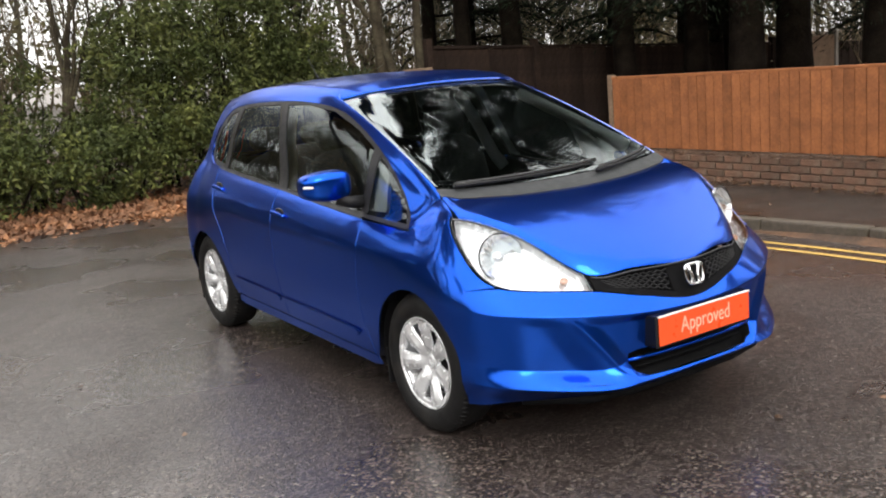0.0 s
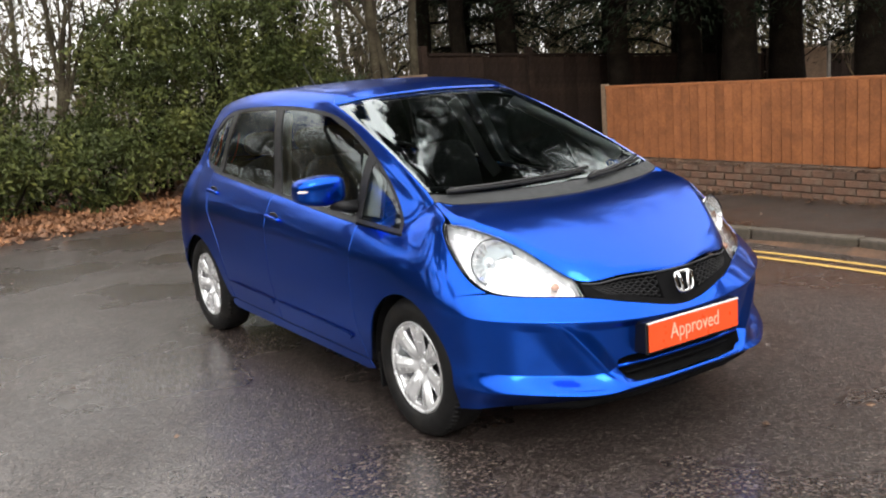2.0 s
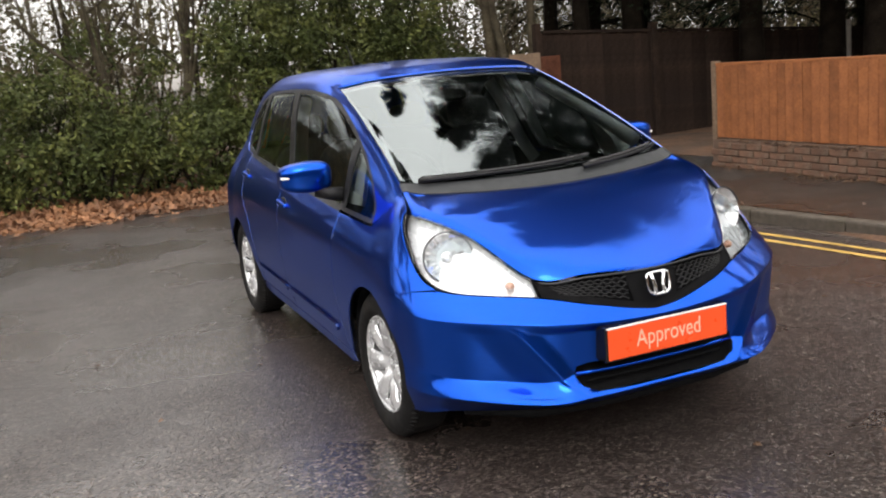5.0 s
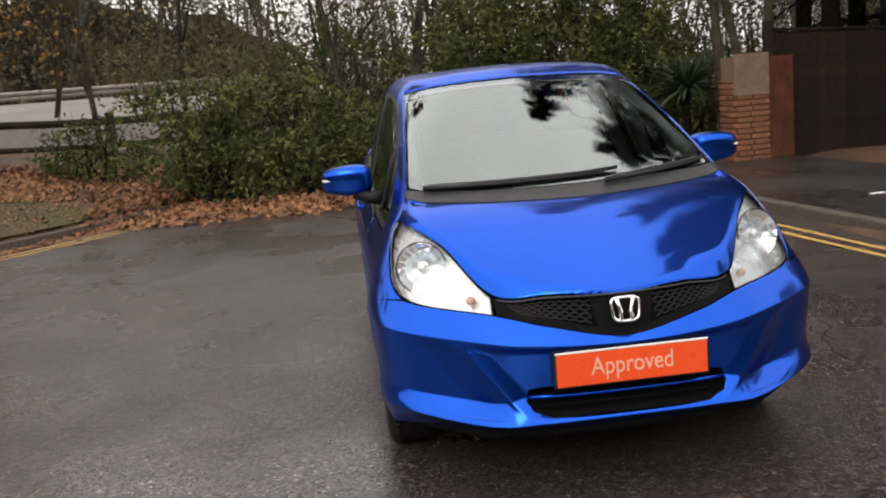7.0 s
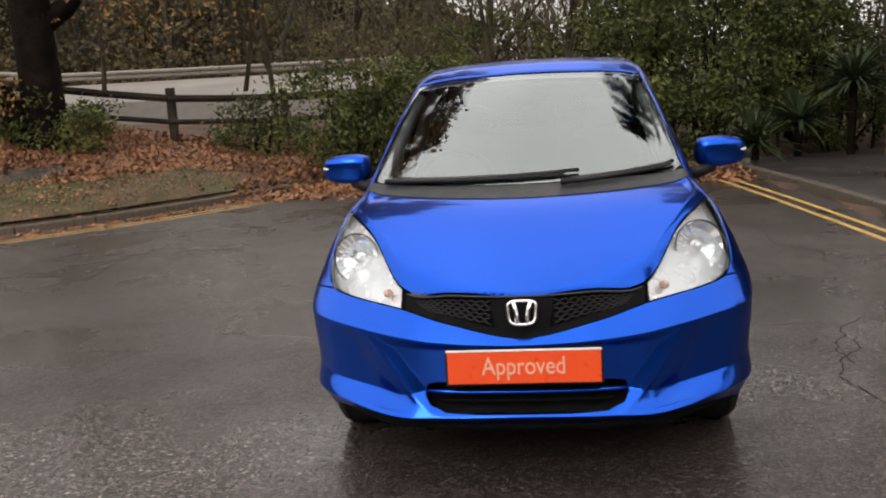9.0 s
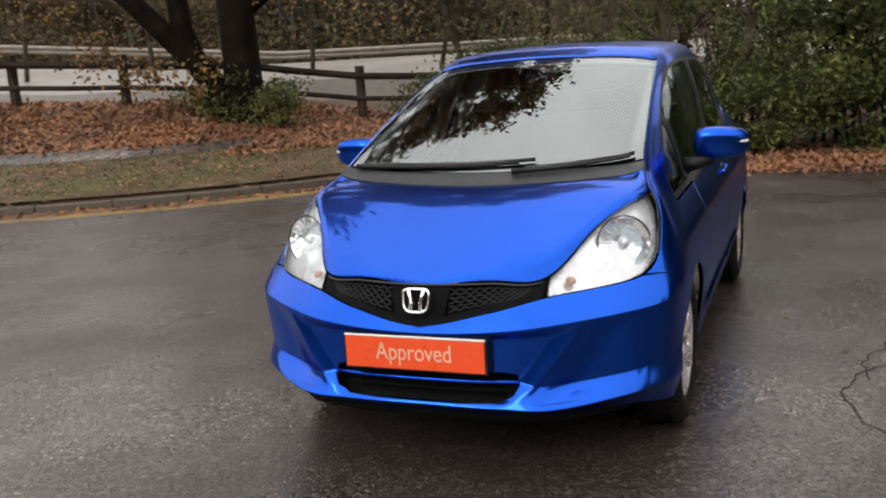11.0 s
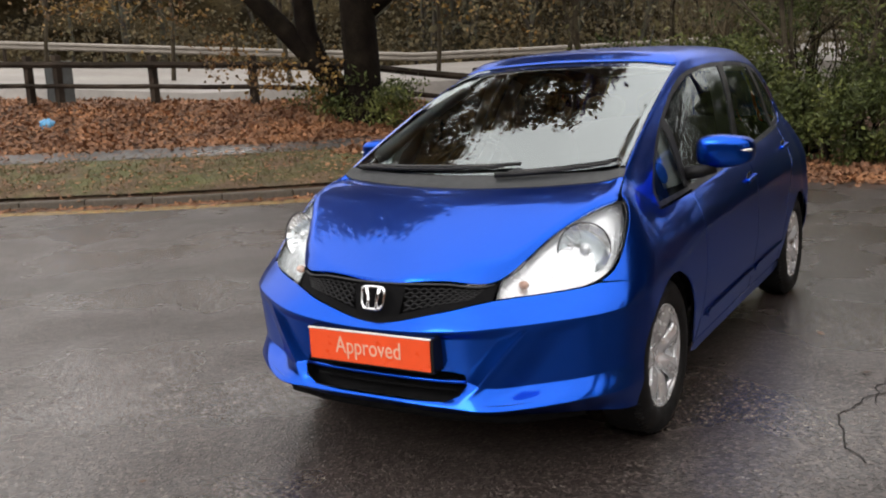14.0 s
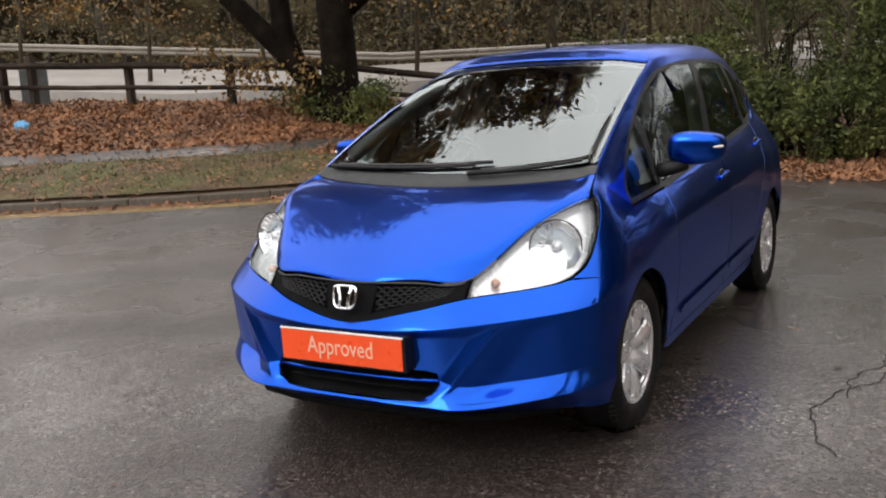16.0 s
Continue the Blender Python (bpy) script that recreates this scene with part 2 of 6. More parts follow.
def along(s):
    """The eleven ring points at station s."""
    n = NET.shape[1]
    flip = np.array([-1, 1, 1])
    full = np.concatenate([NET[:, 1:2] * flip, NET, NET[:, n - 2 : n - 1] * flip], 1)
    i = int(min(max(math.floor(s), 0), n - 2))
    u = s - i
    a, b, c, d = (full[:, i + k] for k in range(4))
    return 0.5 * ((2 * b) + (c - a) * u + (2 * a - 5 * b + 4 * c - d) * u * u + (3 * b - a - 3 * c + d) * u**3)


def ease(v, a, b):
    u = min(max((v - a) / (b - a), 0.0), 1.0)
    return u * u * (3 - 2 * u)


def pocket(p, r):
    """The hollows of the bumper: a deep one in each corner and a shallow one round the plate, parted by a slanting ridge."""
    if p[1] < -0.3 and 1.0 < r < 3.0:
        d = p[0] - (0.352 + (p[2] - 0.30) * 0.78)
        top = 1 - ease(r, 2.8, 2.99)
        corner = 0.027 * ease(d, 0.008, 0.15) * (1 - ease(p[0], 0.56, 0.75)) * ease(r, 1.0, 2.0)
        middle = 0.018 * ease(-d, 0.010, 0.08) * ease(r, 1.0, 1.35)
        ridge = 0.007 * math.exp(-((d / 0.016) ** 2)) * ease(r, 1.3, 2.0)
        p = p + np.array([-0.25 * corner, 0.95 * (corner + middle) - ridge, 0.0]) * top
    return p


def bonnet_z(x, y):
    """The bonnet's smooth crown."""
    y, x = y + 0.4, x * x
    return 0.898 + 0.47 * y - 0.12 * y**2 - 0.70 * max(0.0, y - 0.05) ** 2 + x * (-0.0549 + 0.3407 * y - 0.0444 * y**2) + x * x * (-0.0137 - 0.3977 * y)


def skin_point(s, r):
    """The body's skin at station s and ring r: monotone cubics from ring to ring."""
    p = along(s)
    k = np.interp(r, range(11), KNOT)
    i = int(min(max(np.searchsorted(KNOT, k, "right") - 1, 0), 9))
    h = np.diff(KNOT)
    d = np.diff(p, axis=0) / h[:, None]

    def slope(j):
        if j == 0 or j == 10:
            return d[0] if j == 0 else d[9]
        w1, w2 = 2 * h[j] + h[j - 1], h[j] + 2 * h[j - 1]
        same = d[j - 1] * d[j] > 1e-12
        return np.where(same, (w1 + w2) / (w1 / np.where(same, d[j - 1], 1) + w2 / np.where(same, d[j], 1)), 0.0)

    t = (k - KNOT[i]) / h[i]
    m0, m1 = slope(i) * h[i], slope(i + 1) * h[i]
    q = (2 * t**3 - 3 * t**2 + 1) * p[i] + (t**3 - 2 * t**2 + t) * m0 + (3 * t**2 - 2 * t**3) * p[i + 1] + (t**3 - t**2) * m1
    if i < 4 and s < 4.6:
        q = q + (p[i] + (p[i + 1] - p[i]) * t - q) * 0.92 * (1 - ease(s, 2.5, 4.4))
    if i == 5 and s < 3.7:
        q[2] += (bonnet_z(q[0], q[1]) - q[2]) * max(ease(r, 5.0, 5.03 + 0.09 * min(s, 2.0)), 1 - ease(s, 0.1, 0.9)) * (1 - ease(r, 5.93, 6.0)) * (1 - ease(s, 3.35, 3.7))
    if i == 6 and s < 4.5:
        arc = p[6] + (p[7] - p[6]) * t + np.array([0.0, -0.4, 0.9]) * 0.022 * 4 * t * (1 - t)
        q = q + (arc - q) * (1 - ease(s, 3.85, 4.5))
    return pocket(q, r)


def skin(s, r):
    """Point and outward normal."""
    p = skin_point(s, r)
    e = 0.02
    ds = skin_point(min(s + e, 11), r) - skin_point(max(s - e, 0), r)
    dr = skin_point(s, min(r + e, 9.98)) - skin_point(s, max(r - e, 0))
    n = np.cross(ds, dr)
    if s <= e or s >= 11 - e:
        n[0] = 0
    if r > 7.6 and n[2] < 0:
        n = -n
    l = np.linalg.norm(n)
    return p, n / l if l > 1e-12 else np.array([0, 0, 1.0])


GRID_S, GRID_R = np.arange(3.0, 10.4, 0.05), np.arange(0, 8.01, 0.05)
GRID = np.array([[skin_point(s, r) for r in GRID_R] for s in GRID_S])


def side(y, z):
    """Station and ring of the place on the flank with that y and z."""
    off = (GRID[:, :, 1] - y) ** 2 + (GRID[:, :, 2] - z) ** 2
    i, j = np.unravel_index(off.argmin(), off.shape)
    s, r = GRID_S[i], GRID_R[j]
    for _ in range(4):
        p, e = skin_point(s, r), 0.01
        a = np.stack([(skin_point(s + e, r) - p)[1:] / e, (skin_point(s, min(r + e, 9.9)) - p)[1:] / e], 1)
        step = np.linalg.lstsq(a, np.array([y, z]) - p[1:], rcond=None)[0].clip(-0.1, 0.1)
        s, r = float(np.clip(s + step[0], 3, 10.4)), float(np.clip(r + step[1], 0, 8.2))
    return s, r


def dense(points, step):
    """Points along a line, no further apart than step."""
    out = []
    for a, b in zip(points, points[1:]):
        k = max(1, int(math.dist(a, b) / step))
        out += [(a[0] + (b[0] - a[0]) * i / k, a[1] + (b[1] - a[1]) * i / k) for i in range(k)]
    return out + [points[-1]]


def flank(*points):
    return [side(y, z) for y, z in dense(points, 0.03)]


def curve2(points, step=0.03):
    """A smooth line through plane points."""
    out, p = [], [points[0], *points, points[-1]]
    for a, b, c, d in zip(p, p[1:], p[2:], p[3:]):
        k = max(1, int(math.dist(b, c) / step))
        for i in range(k):
            u = i / k
            out.append(tuple(0.5 * (2 * b[j] + (c[j] - a[j]) * u + (2 * a[j] - 5 * b[j] + 4 * c[j] - d[j]) * u * u + (3 * b[j] - a[j] - 3 * c[j] + d[j]) * u**3) for j in (0, 1)))
    return out + [points[-1]]


def net(*points):
    return dense(points, 0.12)


def arch(cy, a0, a1, radius=0.335):
    return [side(cy + radius * math.cos(radians(a0 + (a1 - a0) * i / 24)), 0.30 + radius * math.sin(radians(a0 + (a1 - a0) * i / 24))) for i in range(25)]


R_LINES = [*(k + o for k in (1, 2, 3) for o in (-0.03, 0.03)), *np.arange(0, 6, 0.125), *np.arange(6, 7, 0.1), *np.arange(7, 10.01, 0.25)]


def patch(outline, offset=0.0, flange=0.005, holes=(), whole=False, flip=False, fine=0.125, rings=()):
    """A piece of skin inside an outline of (station, ring) points, with its edge turned in. whole: with its mirror image; flip: the mirror image alone."""
    bm = bmesh.new()
    for loop in (outline, *holes):
        clean = []
        for q in loop:
            if not clean or math.dist(q, clean[-1]) > 0.004:
                clean.append(q)
        if math.dist(clean[0], clean[-1]) < 0.004:
            clean.pop()
        vs = [bm.verts.new((a, b, 0)) for a, b in clean]
        for k in range(len(vs)):
            bm.edges.new((vs[k], vs[(k + 1) % len(vs)]))
    bmesh.ops.triangle_fill(bm, use_beauty=True, use_dissolve=False, edges=bm.edges[:], normal=(0, 0, 1))
    lo = [min(q[k] for q in outline) for k in (0, 1)]
    hi = [max(q[k] for q in outline) for k in (0, 1)]
    for v, no in [((s, 0, 0), (1, 0, 0)) for s in np.arange(0, 11.01, fine) if lo[0] < s < hi[0]] + [((0, r, 0), (0, 1, 0)) for r in (*R_LINES, *rings) if lo[1] < r < hi[1]]:
        bmesh.ops.bisect_plane(bm, geom=bm.verts[:] + bm.edges[:] + bm.faces[:], plane_co=v, plane_no=no, dist=1e-5)
    bmesh.ops.recalc_face_normals(bm, faces=bm.faces[:])
    if bm.faces and bm.faces[:][0].normal.z < 0:
        bmesh.ops.reverse_faces(bm, faces=bm.faces[:])
    normals = []
    for v in bm.verts:
        p, n = skin(v.co.x, v.co.y)
        v.co = p + n * offset
        normals.append(n)
    bm.verts.index_update()
    bm.verts.ensure_lookup_table()
    if flange:
        rim = [e for e in bm.edges if e.is_boundary and not (whole and all(abs(v.co.x) < 1e-4 for v in e.verts))]
        count = len(bm.verts)
        made = bmesh.ops.extrude_edge_only(bm, edges=rim)["geom"]
        fresh = [g for g in made if isinstance(g, bmesh.types.BMVert)]
        bm.verts.index_update()
        bm.verts.ensure_lookup_table()
        for v in fresh:
            old = next(e.other_vert(v) for e in v.link_edges if e.other_vert(v).index < count)
            n = normals[old.index]
            v.co = old.co - Vector(n) * flange
        order = {}
        for v in fresh:
            old = next(e.other_vert(v) for e in v.link_edges if e.other_vert(v).index < count)
            order[v.index] = normals[old.index]
        normals += [order[i] for i in range(count, len(bm.verts))]
    if whole or flip:
        count = len(bm.verts)
        bm.verts.ensure_lookup_table()
        if flip:
            for v in bm.verts:
                v.co.x = -v.co.x
            bmesh.ops.reverse_faces(bm, faces=bm.faces[:])
            normals = [(-n[0], n[1], n[2]) for n in normals]
        else:
            twin = []
            for i, v in enumerate(bm.verts[:]):
                if abs(v.co.x) < 1e-4:
                    v.co.x = 0
                    twin.append(v)
                else:
                    w = bm.verts.new((-v.co.x, v.co.y, v.co.z))
                    normals.append((-normals[i][0], normals[i][1], normals[i][2]))
                    twin.append(w)
            for f in list(bm.faces):
                try:
                    bm.faces.new([twin[v.index] for v in reversed(f.verts[:])])
                except ValueError:
                    pass
    return bm, normals


def panel(name, outline, material, parent=None, label="", **how):
    bm, normals = patch(outline, **how)
    return finish(name, bm, material, parent or car, label, True, [tuple(n) for n in normals])


def pair(name, outline, material, parents=None, label="", **how):
    a, b = parents or (car, car)
    return panel(name, outline, material, a, label, **how), panel(name, outline, material, b, label, flip=True, **how)


# Main lines of the flank
BELT = curve2([(.10, .868), (.46, .890), (.9, .925), (1.40, .968), (1.9, 1.0), (2.36, 1.035)])
def belt_z(y):
    return float(np.interp(y, [p[0] for p in BELT], [p[1] for p in BELT]))


# Bumper, bonnet, wings
bumper_line = [(-.365, .700), (-.30, .64), (-.262, .535)]


def front(x, z):
    """Station and ring of a place on the nose."""
    best = min(((abs(q[0] - x) + abs(q[2] - z), s, r) for s in np.arange(0, 3.5, 0.05) for r in np.arange(0, 5.01, 0.1) for q in (skin_point(s, r),)), key=lambda b: b[0])
    s, r = best[1:]
    for _ in range(4):
        p, e = skin_point(s, r), 0.01
        a = np.stack([(skin_point(s + e, r) - p)[[0, 2]] / e, (skin_point(s, r + e) - p)[[0, 2]] / e], 1)
        step = np.linalg.lstsq(a, np.array([x, z]) - p[[0, 2]], rcond=None)[0].clip(-0.15, 0.15)
        s, r = max(0.0, s + step[0]), max(0.0, r + step[1])
    return s, r


mouth = [front(x, z) for x, z in [(0, .302), (.15, .302), (.28, .306), (.335, .33), (.355, .365), (.345, .40), (.30, .408), (.15, .408), (0, .408)]]
mouth[0], mouth[-1] = (0, mouth[0][1]), (0, mouth[-1][1])
bumper_rim = [(0, 0), (0, mouth[0][1]), *mouth[1:-1], (0, mouth[-1][1]), (0, 3.97), *net((0, 3.97), (2.0, 3.97), (3.1, 3.97))[1:], *flank(*bumper_line)[1:], *arch(0, 144, 200), *net((4.0, 0), (0, 0))]
bumper = panel("front_bumper", bumper_rim, PAINT, whole=True, fine=0.025, flange=0.012, rings=[k + o for k in np.arange(1, 3, 0.125) for o in (0.042, 0.083)])
panel("bonnet", net((0, 5.03), (2.0, 5.03), (3.9, 5.03), (3.93, 5.4), (3.93, 5.97), (2, 5.97), (0, 5.97)), PAINT, whole=True, flange=0.02)
lamp_rim = [(2.02, 4.03), (2.5, 4.01), (3.0, 4.02), (3.4, 4.10), (3.72, 4.26), (3.97, 4.52), (4.06, 4.78), (4.03, 4.97), (3.5, 4.975), (3.0, 4.975), (2.5, 4.975), (2.03, 4.975)]
lamp_rim = curve2(lamp_rim[:8], 0.08) + net(*lamp_rim[7:])
wing_front = [(3.12, 3.99), (3.45, 4.06), (3.77, 4.23), (4.02, 4.50), (4.11, 4.78), (4.07, 5.0)]
wing_rim = [*flank(*bumper_line[::-1])[:-1], *curve2(wing_front, 0.08)[1:], *net((4.07, 5.0), (4.0, 5.12), (4.0, 5.95))[1:], *net((4.0, 5.97), (4.5, 5.97)), *flank((.10, .862), (.30, .874), (.452, .883)), *flank((.455, .88), (.462, .60), (.45, .40), (.40, .25))[1:], *arch(0, 20, 142)]
fenders = pair("front_wing", wing_rim, PAINT)
# Doors
fd = [*flank(*[p for p in BELT if .47 < p[0] < 1.395]), *flank((1.397, .962), (1.408, .85), (1.398, .55), (1.385, .36), (1.38, .275)), *flank((1.37, .272), (.42, .258)), *flank((.456, .40), (.468, .60), (.462, .88))]
front_doors = pair("front_door", fd, PAINT)
rd = [*flank(*[p for p in BELT if 1.41 < p[0] < 2.355]), *flank((2.352, 1.02), (2.335, .93), (2.28, .80), (2.17, .67), (2.105, .52), (2.085, .38), (2.07, .285)), *flank((2.06, .283), (1.39, .273)), *flank((1.392, .36), (1.405, .55), (1.415, .85), (1.404, .962))]
rear_doors = pair("rear_door", rd, PAINT)
pair("sill", [*flank((.41, .248), (1.37, .262), (2.10, .275)), *flank((2.12, .26), (2.13, .235)), *net((8.02, 0), (6, 0), (5.86, 0)), *flank((.38, .215))], PAINT)
# Frame of the side windows, roof, rear
glass_rim = curve2([(.098, .872), (.145, .945), (.255, 1.045), (.43, 1.158), (.68, 1.282), (.95, 1.376), (1.25, 1.412), (1.6, 1.422), (2.05, 1.412), (2.38, 1.375), (2.54, 1.28), (2.615, 1.17), (2.585, 1.10), (2.50, 1.055), (2.36, 1.04)])
upper_rim = [side(*p) for p in glass_rim]
top_cut = max(range(len(glass_rim)), key=lambda k: glass_rim[k][0] - (9 if glass_rim[k][1] < 1.37 else 0))
pair("roof_side_frame", [*net((4.42, 5.99), (4.02, 5.99), (3.86, 6.03), (3.84, 6.5), (3.84, 7.0), (3.84, 7.95), (6.0, 7.95), (9.3, 7.95)), *upper_rim[: top_cut + 1][::-1]], PAINT)
quarter = [*upper_rim[top_cut:], *flank((2.358, 1.022), (2.342, .93), (2.288, .80), (2.178, .67), (2.113, .52), (2.093, .38), (2.08, .285)), *flank((2.13, .28)), *arch(2.5, 175, 40), *flank((2.80, .50)), *net((9.95, 3.3), (10.2, 3.3), (10.2, 5.5), (10.1, 7.0), (9.9, 7.95), (9.33, 7.95))]
pair("rear_quarter", quarter, PAINT)
panel("roof", net((0, 7.03), (3.80, 7.03), (3.80, 7.98), (5, 7.98), (9.9, 7.98), (11, 7.98), (11, 9.98), (0, 9.98)), PAINT, whole=True, flange=0.01)
panel("rear_bumper", [*net((11, 0), (11, 3.26), (10.2, 3.26)), *flank((2.82, .49)), *arch(2.5, 36, -12), *net((9.6, 0), (11, 0))], PAINT, whole=True)
panel("tailgate", net((11, 3.34), (11, 7.94), (9.95, 7.94), (10.15, 7.0), (10.25, 5.5), (10.25, 3.34)), PAINT, whole=True)
# Inner shell behind the gaps
panel("inner_shell", [*net((0, 0.3), (0, 1.0)), *[(s, r) for s, r in mouth], *net((0, 2.3), (0, 3.9), (1.9, 3.9), (3.0, 3.9), (3.6, 4.0), (4.02, 4.6), (4.1, 5.7), (4.6, 5.8)), *flank((.2, .86), (1.4, .95), (2.5, 1.0)), *net((10.0, 5.5), (11, 5.5), (11, 0.3), (9.6, 0.3)), *arch(2.5, -8, 185, 0.345), *net((8.0, 0.3), (5.9, 0.3)), *arch(0, -8, 188, 0.345), *net((4.0, 0.3), (0, 0.3))], BLACK, whole=True, offset=-0.022, flange=0)
# ---- glass ----
panel("windscreen", net((0, 6.085), (3.2, 6.075), (3.78, 6.08), (3.80, 6.5), (3.78, 6.97), (0, 6.97)), SCREEN, label="clear windscreen mirroring the sky", whole=True, offset=-0.004, flange=0)
panel("windscreen_band", net((0, 6.055), (3.2, 6.05), (3.82, 6.04), (3.83, 6.5), (3.82, 6.995), (0, 6.995), (0, 6.95), (3.66, 6.95), (3.71, 6.9), (3.71, 6.5), (3.66, 6.15), (3.5, 6.115), (0, 6.12)), GLOSS, whole=True, offset=-0.016, flange=0)
panel("cowl", net((0, 5.985), (2, 5.985), (3.93, 5.985), (3.90, 6.05), (3.2, 6.06), (0, 6.075)), GREYP, label="grey plastic cowl", whole=True, offset=0.002, flange=0.02)
PANES = {
    "front_quarter_light": [(.135, .890), (.185, .965), (.28, 1.045), (.40, 1.123), (.475, 1.165), (.485, .908)],
    "front_side_window": [(.535, .914), (.535, 1.195), (.72, 1.282), (.97, 1.366), (1.25, 1.398), (1.49, 1.402), (1.42, 1.20), (1.325, .972)],
    "rear_side_window": [(1.425, .982), (1.50, 1.20), (1.585, 1.403), (1.9, 1.402), (2.15, 1.388), (2.22, 1.2), (2.235, 1.038)],
    "rear_quarter_light": [(2.30, 1.056), (2.28, 1.20), (2.24, 1.375), (2.36, 1.352), (2.50, 1.27), (2.575, 1.165), (2.53, 1.085)],
}
panes = {}
for kind, corners in PANES.items():
    panes[kind] = flank(*corners, corners[0])[:-1]
frame_rim = flank(*glass_rim[::3], *[(y, belt_z(y) + 0.003) for y in (2.3, 2.0, 1.6, 1.2, .8, .47, .2)])
for flip in (False, True):
    surround = panel("window_surround", frame_rim, PILLAR, label="satin black window pillars", holes=list(panes.values()), offset=-0.003, flange=0.01, flip=flip)
    for kind, rim in panes.items():
        panel(kind, rim, PANE, surround, "dark side glass", offset=-0.007, flange=0, flip=flip)
    panel("belt_trim", flank(*[(y, belt_z(y) + 0.004) for y in np.linspace(.47, 2.36, 22)], *[(y, belt_z(y) - 0.006) for y in np.linspace(2.36, .47, 22)]), GREYP, flip=flip, offset=0.006, flange=0.008)
    panel("window_edge", flank(*[(y - .0, z) for y, z in ((2.36, 1.037), (2.50, 1.052), (2.59, 1.10), (2.622, 1.17), (2.55, 1.285))], *[(2.562, 1.287), (2.636, 1.17), (2.60, 1.092), (2.505, 1.04), (2.36, 1.027)]), PAINT, flip=flip, offset=0.006, flange=0.008)

# ---- lamps ----
for flip in (False, True):
    sign = -1 if flip else 1
    lamp = panel("headlamp", lamp_rim, SILVER, label="large clear headlamp with silver reflector", offset=-0.045, flange=-0.04, flip=flip)
    panel("lamp_lens", lamp_rim, LENS, lamp, "clear lens", offset=0.0, flange=0.0, flip=flip)
    panel("lamp_gasket", lamp_rim, BLACK, lamp, "thin black gasket", holes=[[(3.0 + (s - 3.0) * 0.975, 4.5 + (r - 4.5) * 0.95) for s, r in lamp_rim]], offset=-0.006, flange=0.01, flip=flip)
    centre, nrm = skin(3.22, 4.52)
    at = Vector(centre - nrm * 0.028)
    aim = Matrix.Translation((at.x * sign, at.y, at.z)) @ Matrix.Rotation(radians(-75 if not flip else -105), 4, "Z") @ Matrix.Rotation(radians(-12), 4, "Y")
    part("reflector", lathe(bmesh.new(), [(0.010, -0.016), (0.040, -0.012), (0.066, -0.004), (0.086, 0.010), (0.090, 0.013), (0.094, 0.006)], 18, aim), BOWL, lamp, "faceted silver reflector")
    part("bulb", lathe(bmesh.new(), [(0.0005, 0.004), (0.016, 0.002), (0.020, -0.008), (0.018, -0.04)], 20, aim), SILVER, lamp, "", True)
    arc = [aim @ Vector((0.016, 0.094 * math.cos(a), 0.094 * math.sin(a))) for a in np.linspace(0.2, 4.2, 30)]
    part("reflector_rim", tube(bmesh.new(), arc, 0.0032, 6), GREYP, lamp, "dark rim of the reflector", True)
    bm = bmesh.new()
    for k in range(9):
        a = math.tau * (0.30 + 0.05 * k)
        tube(bm, [aim @ Vector((-0.010 + 0.020 * (r / 86) ** 2, r / 1000 * math.cos(a), r / 1000 * math.sin(a))) for r in (44, 58, 72, 84)], 0.0022, 5)
    part("reflector_ribs", bm, SILVER, lamp, "fine ribs of the reflector", True)
    c3, n3 = skin(2.36, 4.42)
    a3 = Vector(c3 - n3 * 0.022)
    bm = bmesh.new()
    bmesh.ops.create_uvsphere(bm, u_segments=20, v_segments=12, radius=1, matrix=Matrix.Translation((a3.x * sign, a3.y, a3.z)) @ Matrix.Diagonal((0.018, 0.015, 0.015, 1)))
    part("indicator_bulb", bm, AMBER, lamp, "amber indicator bulb", True)
    panel("tail_lamp", net((10.02, 3.6), (10.45, 3.6), (10.42, 6.6), (10.15, 6.6), (9.95, 5.2)), REDLAMP, label="red tail lamp", offset=0.006, flange=0.012, flip=flip)

# ---- grille ----
grille = panel("grille", net((0, 4.03), (1.0, 4.03), (1.97, 4.04), (1.97, 4.96), (1.0, 4.97), (0, 4.97)), MATTE, label="black honeycomb grille", whole=True, offset=-0.030, flange=-0.026)
panel("grille_border", net((0, 4.03), (1.0, 4.03), (1.97, 4.05), (1.99, 4.96), (1.0, 4.975), (0, 4.975), (0, 4.93), (1.0, 4.93), (1.80, 4.90), (1.62, 4.36), (1.0, 4.30), (.42, 4.26), (0, 4.24)), MATTE, grille, "black grille border", whole=True, offset=-0.008, flange=0.014)
panel("grille_centre", net((0, 4.22), (.36, 4.26), (.46, 4.94), (0, 4.94)), MATTE, grille, whole=True, offset=-0.012, flange=0.012)
for sign in (1, -1):
    edge = [Vector(p + n * -0.006) for p, n in (skin(s, 4.945) for s in np.arange(0.0, 1.93, 0.08))]
    part("grille_trim", tube(bmesh.new(), [(p.x * sign, p.y, p.z) for p in edge], 0.004, 6), GREYP, grille, "thin grey trim", True)
    for k, row in enumerate((4.36, 4.455, 4.55, 4.645, 4.74, 4.835)):
        pts = []
        for j, s in enumerate(np.arange(0.44, 1.86, 0.035)):
            if s > 1.60 and row < 4.45:
                break
            p, n = skin(s, row + (0.022 if (j // 2 + k) % 2 else -0.022))
            p = p - n * 0.014
            pts.append((p[0] * sign, p[1], p[2]))
        part("grille_slat", tube(bmesh.new(), pts, 0.0034, 6), BLACK, grille, "", True)
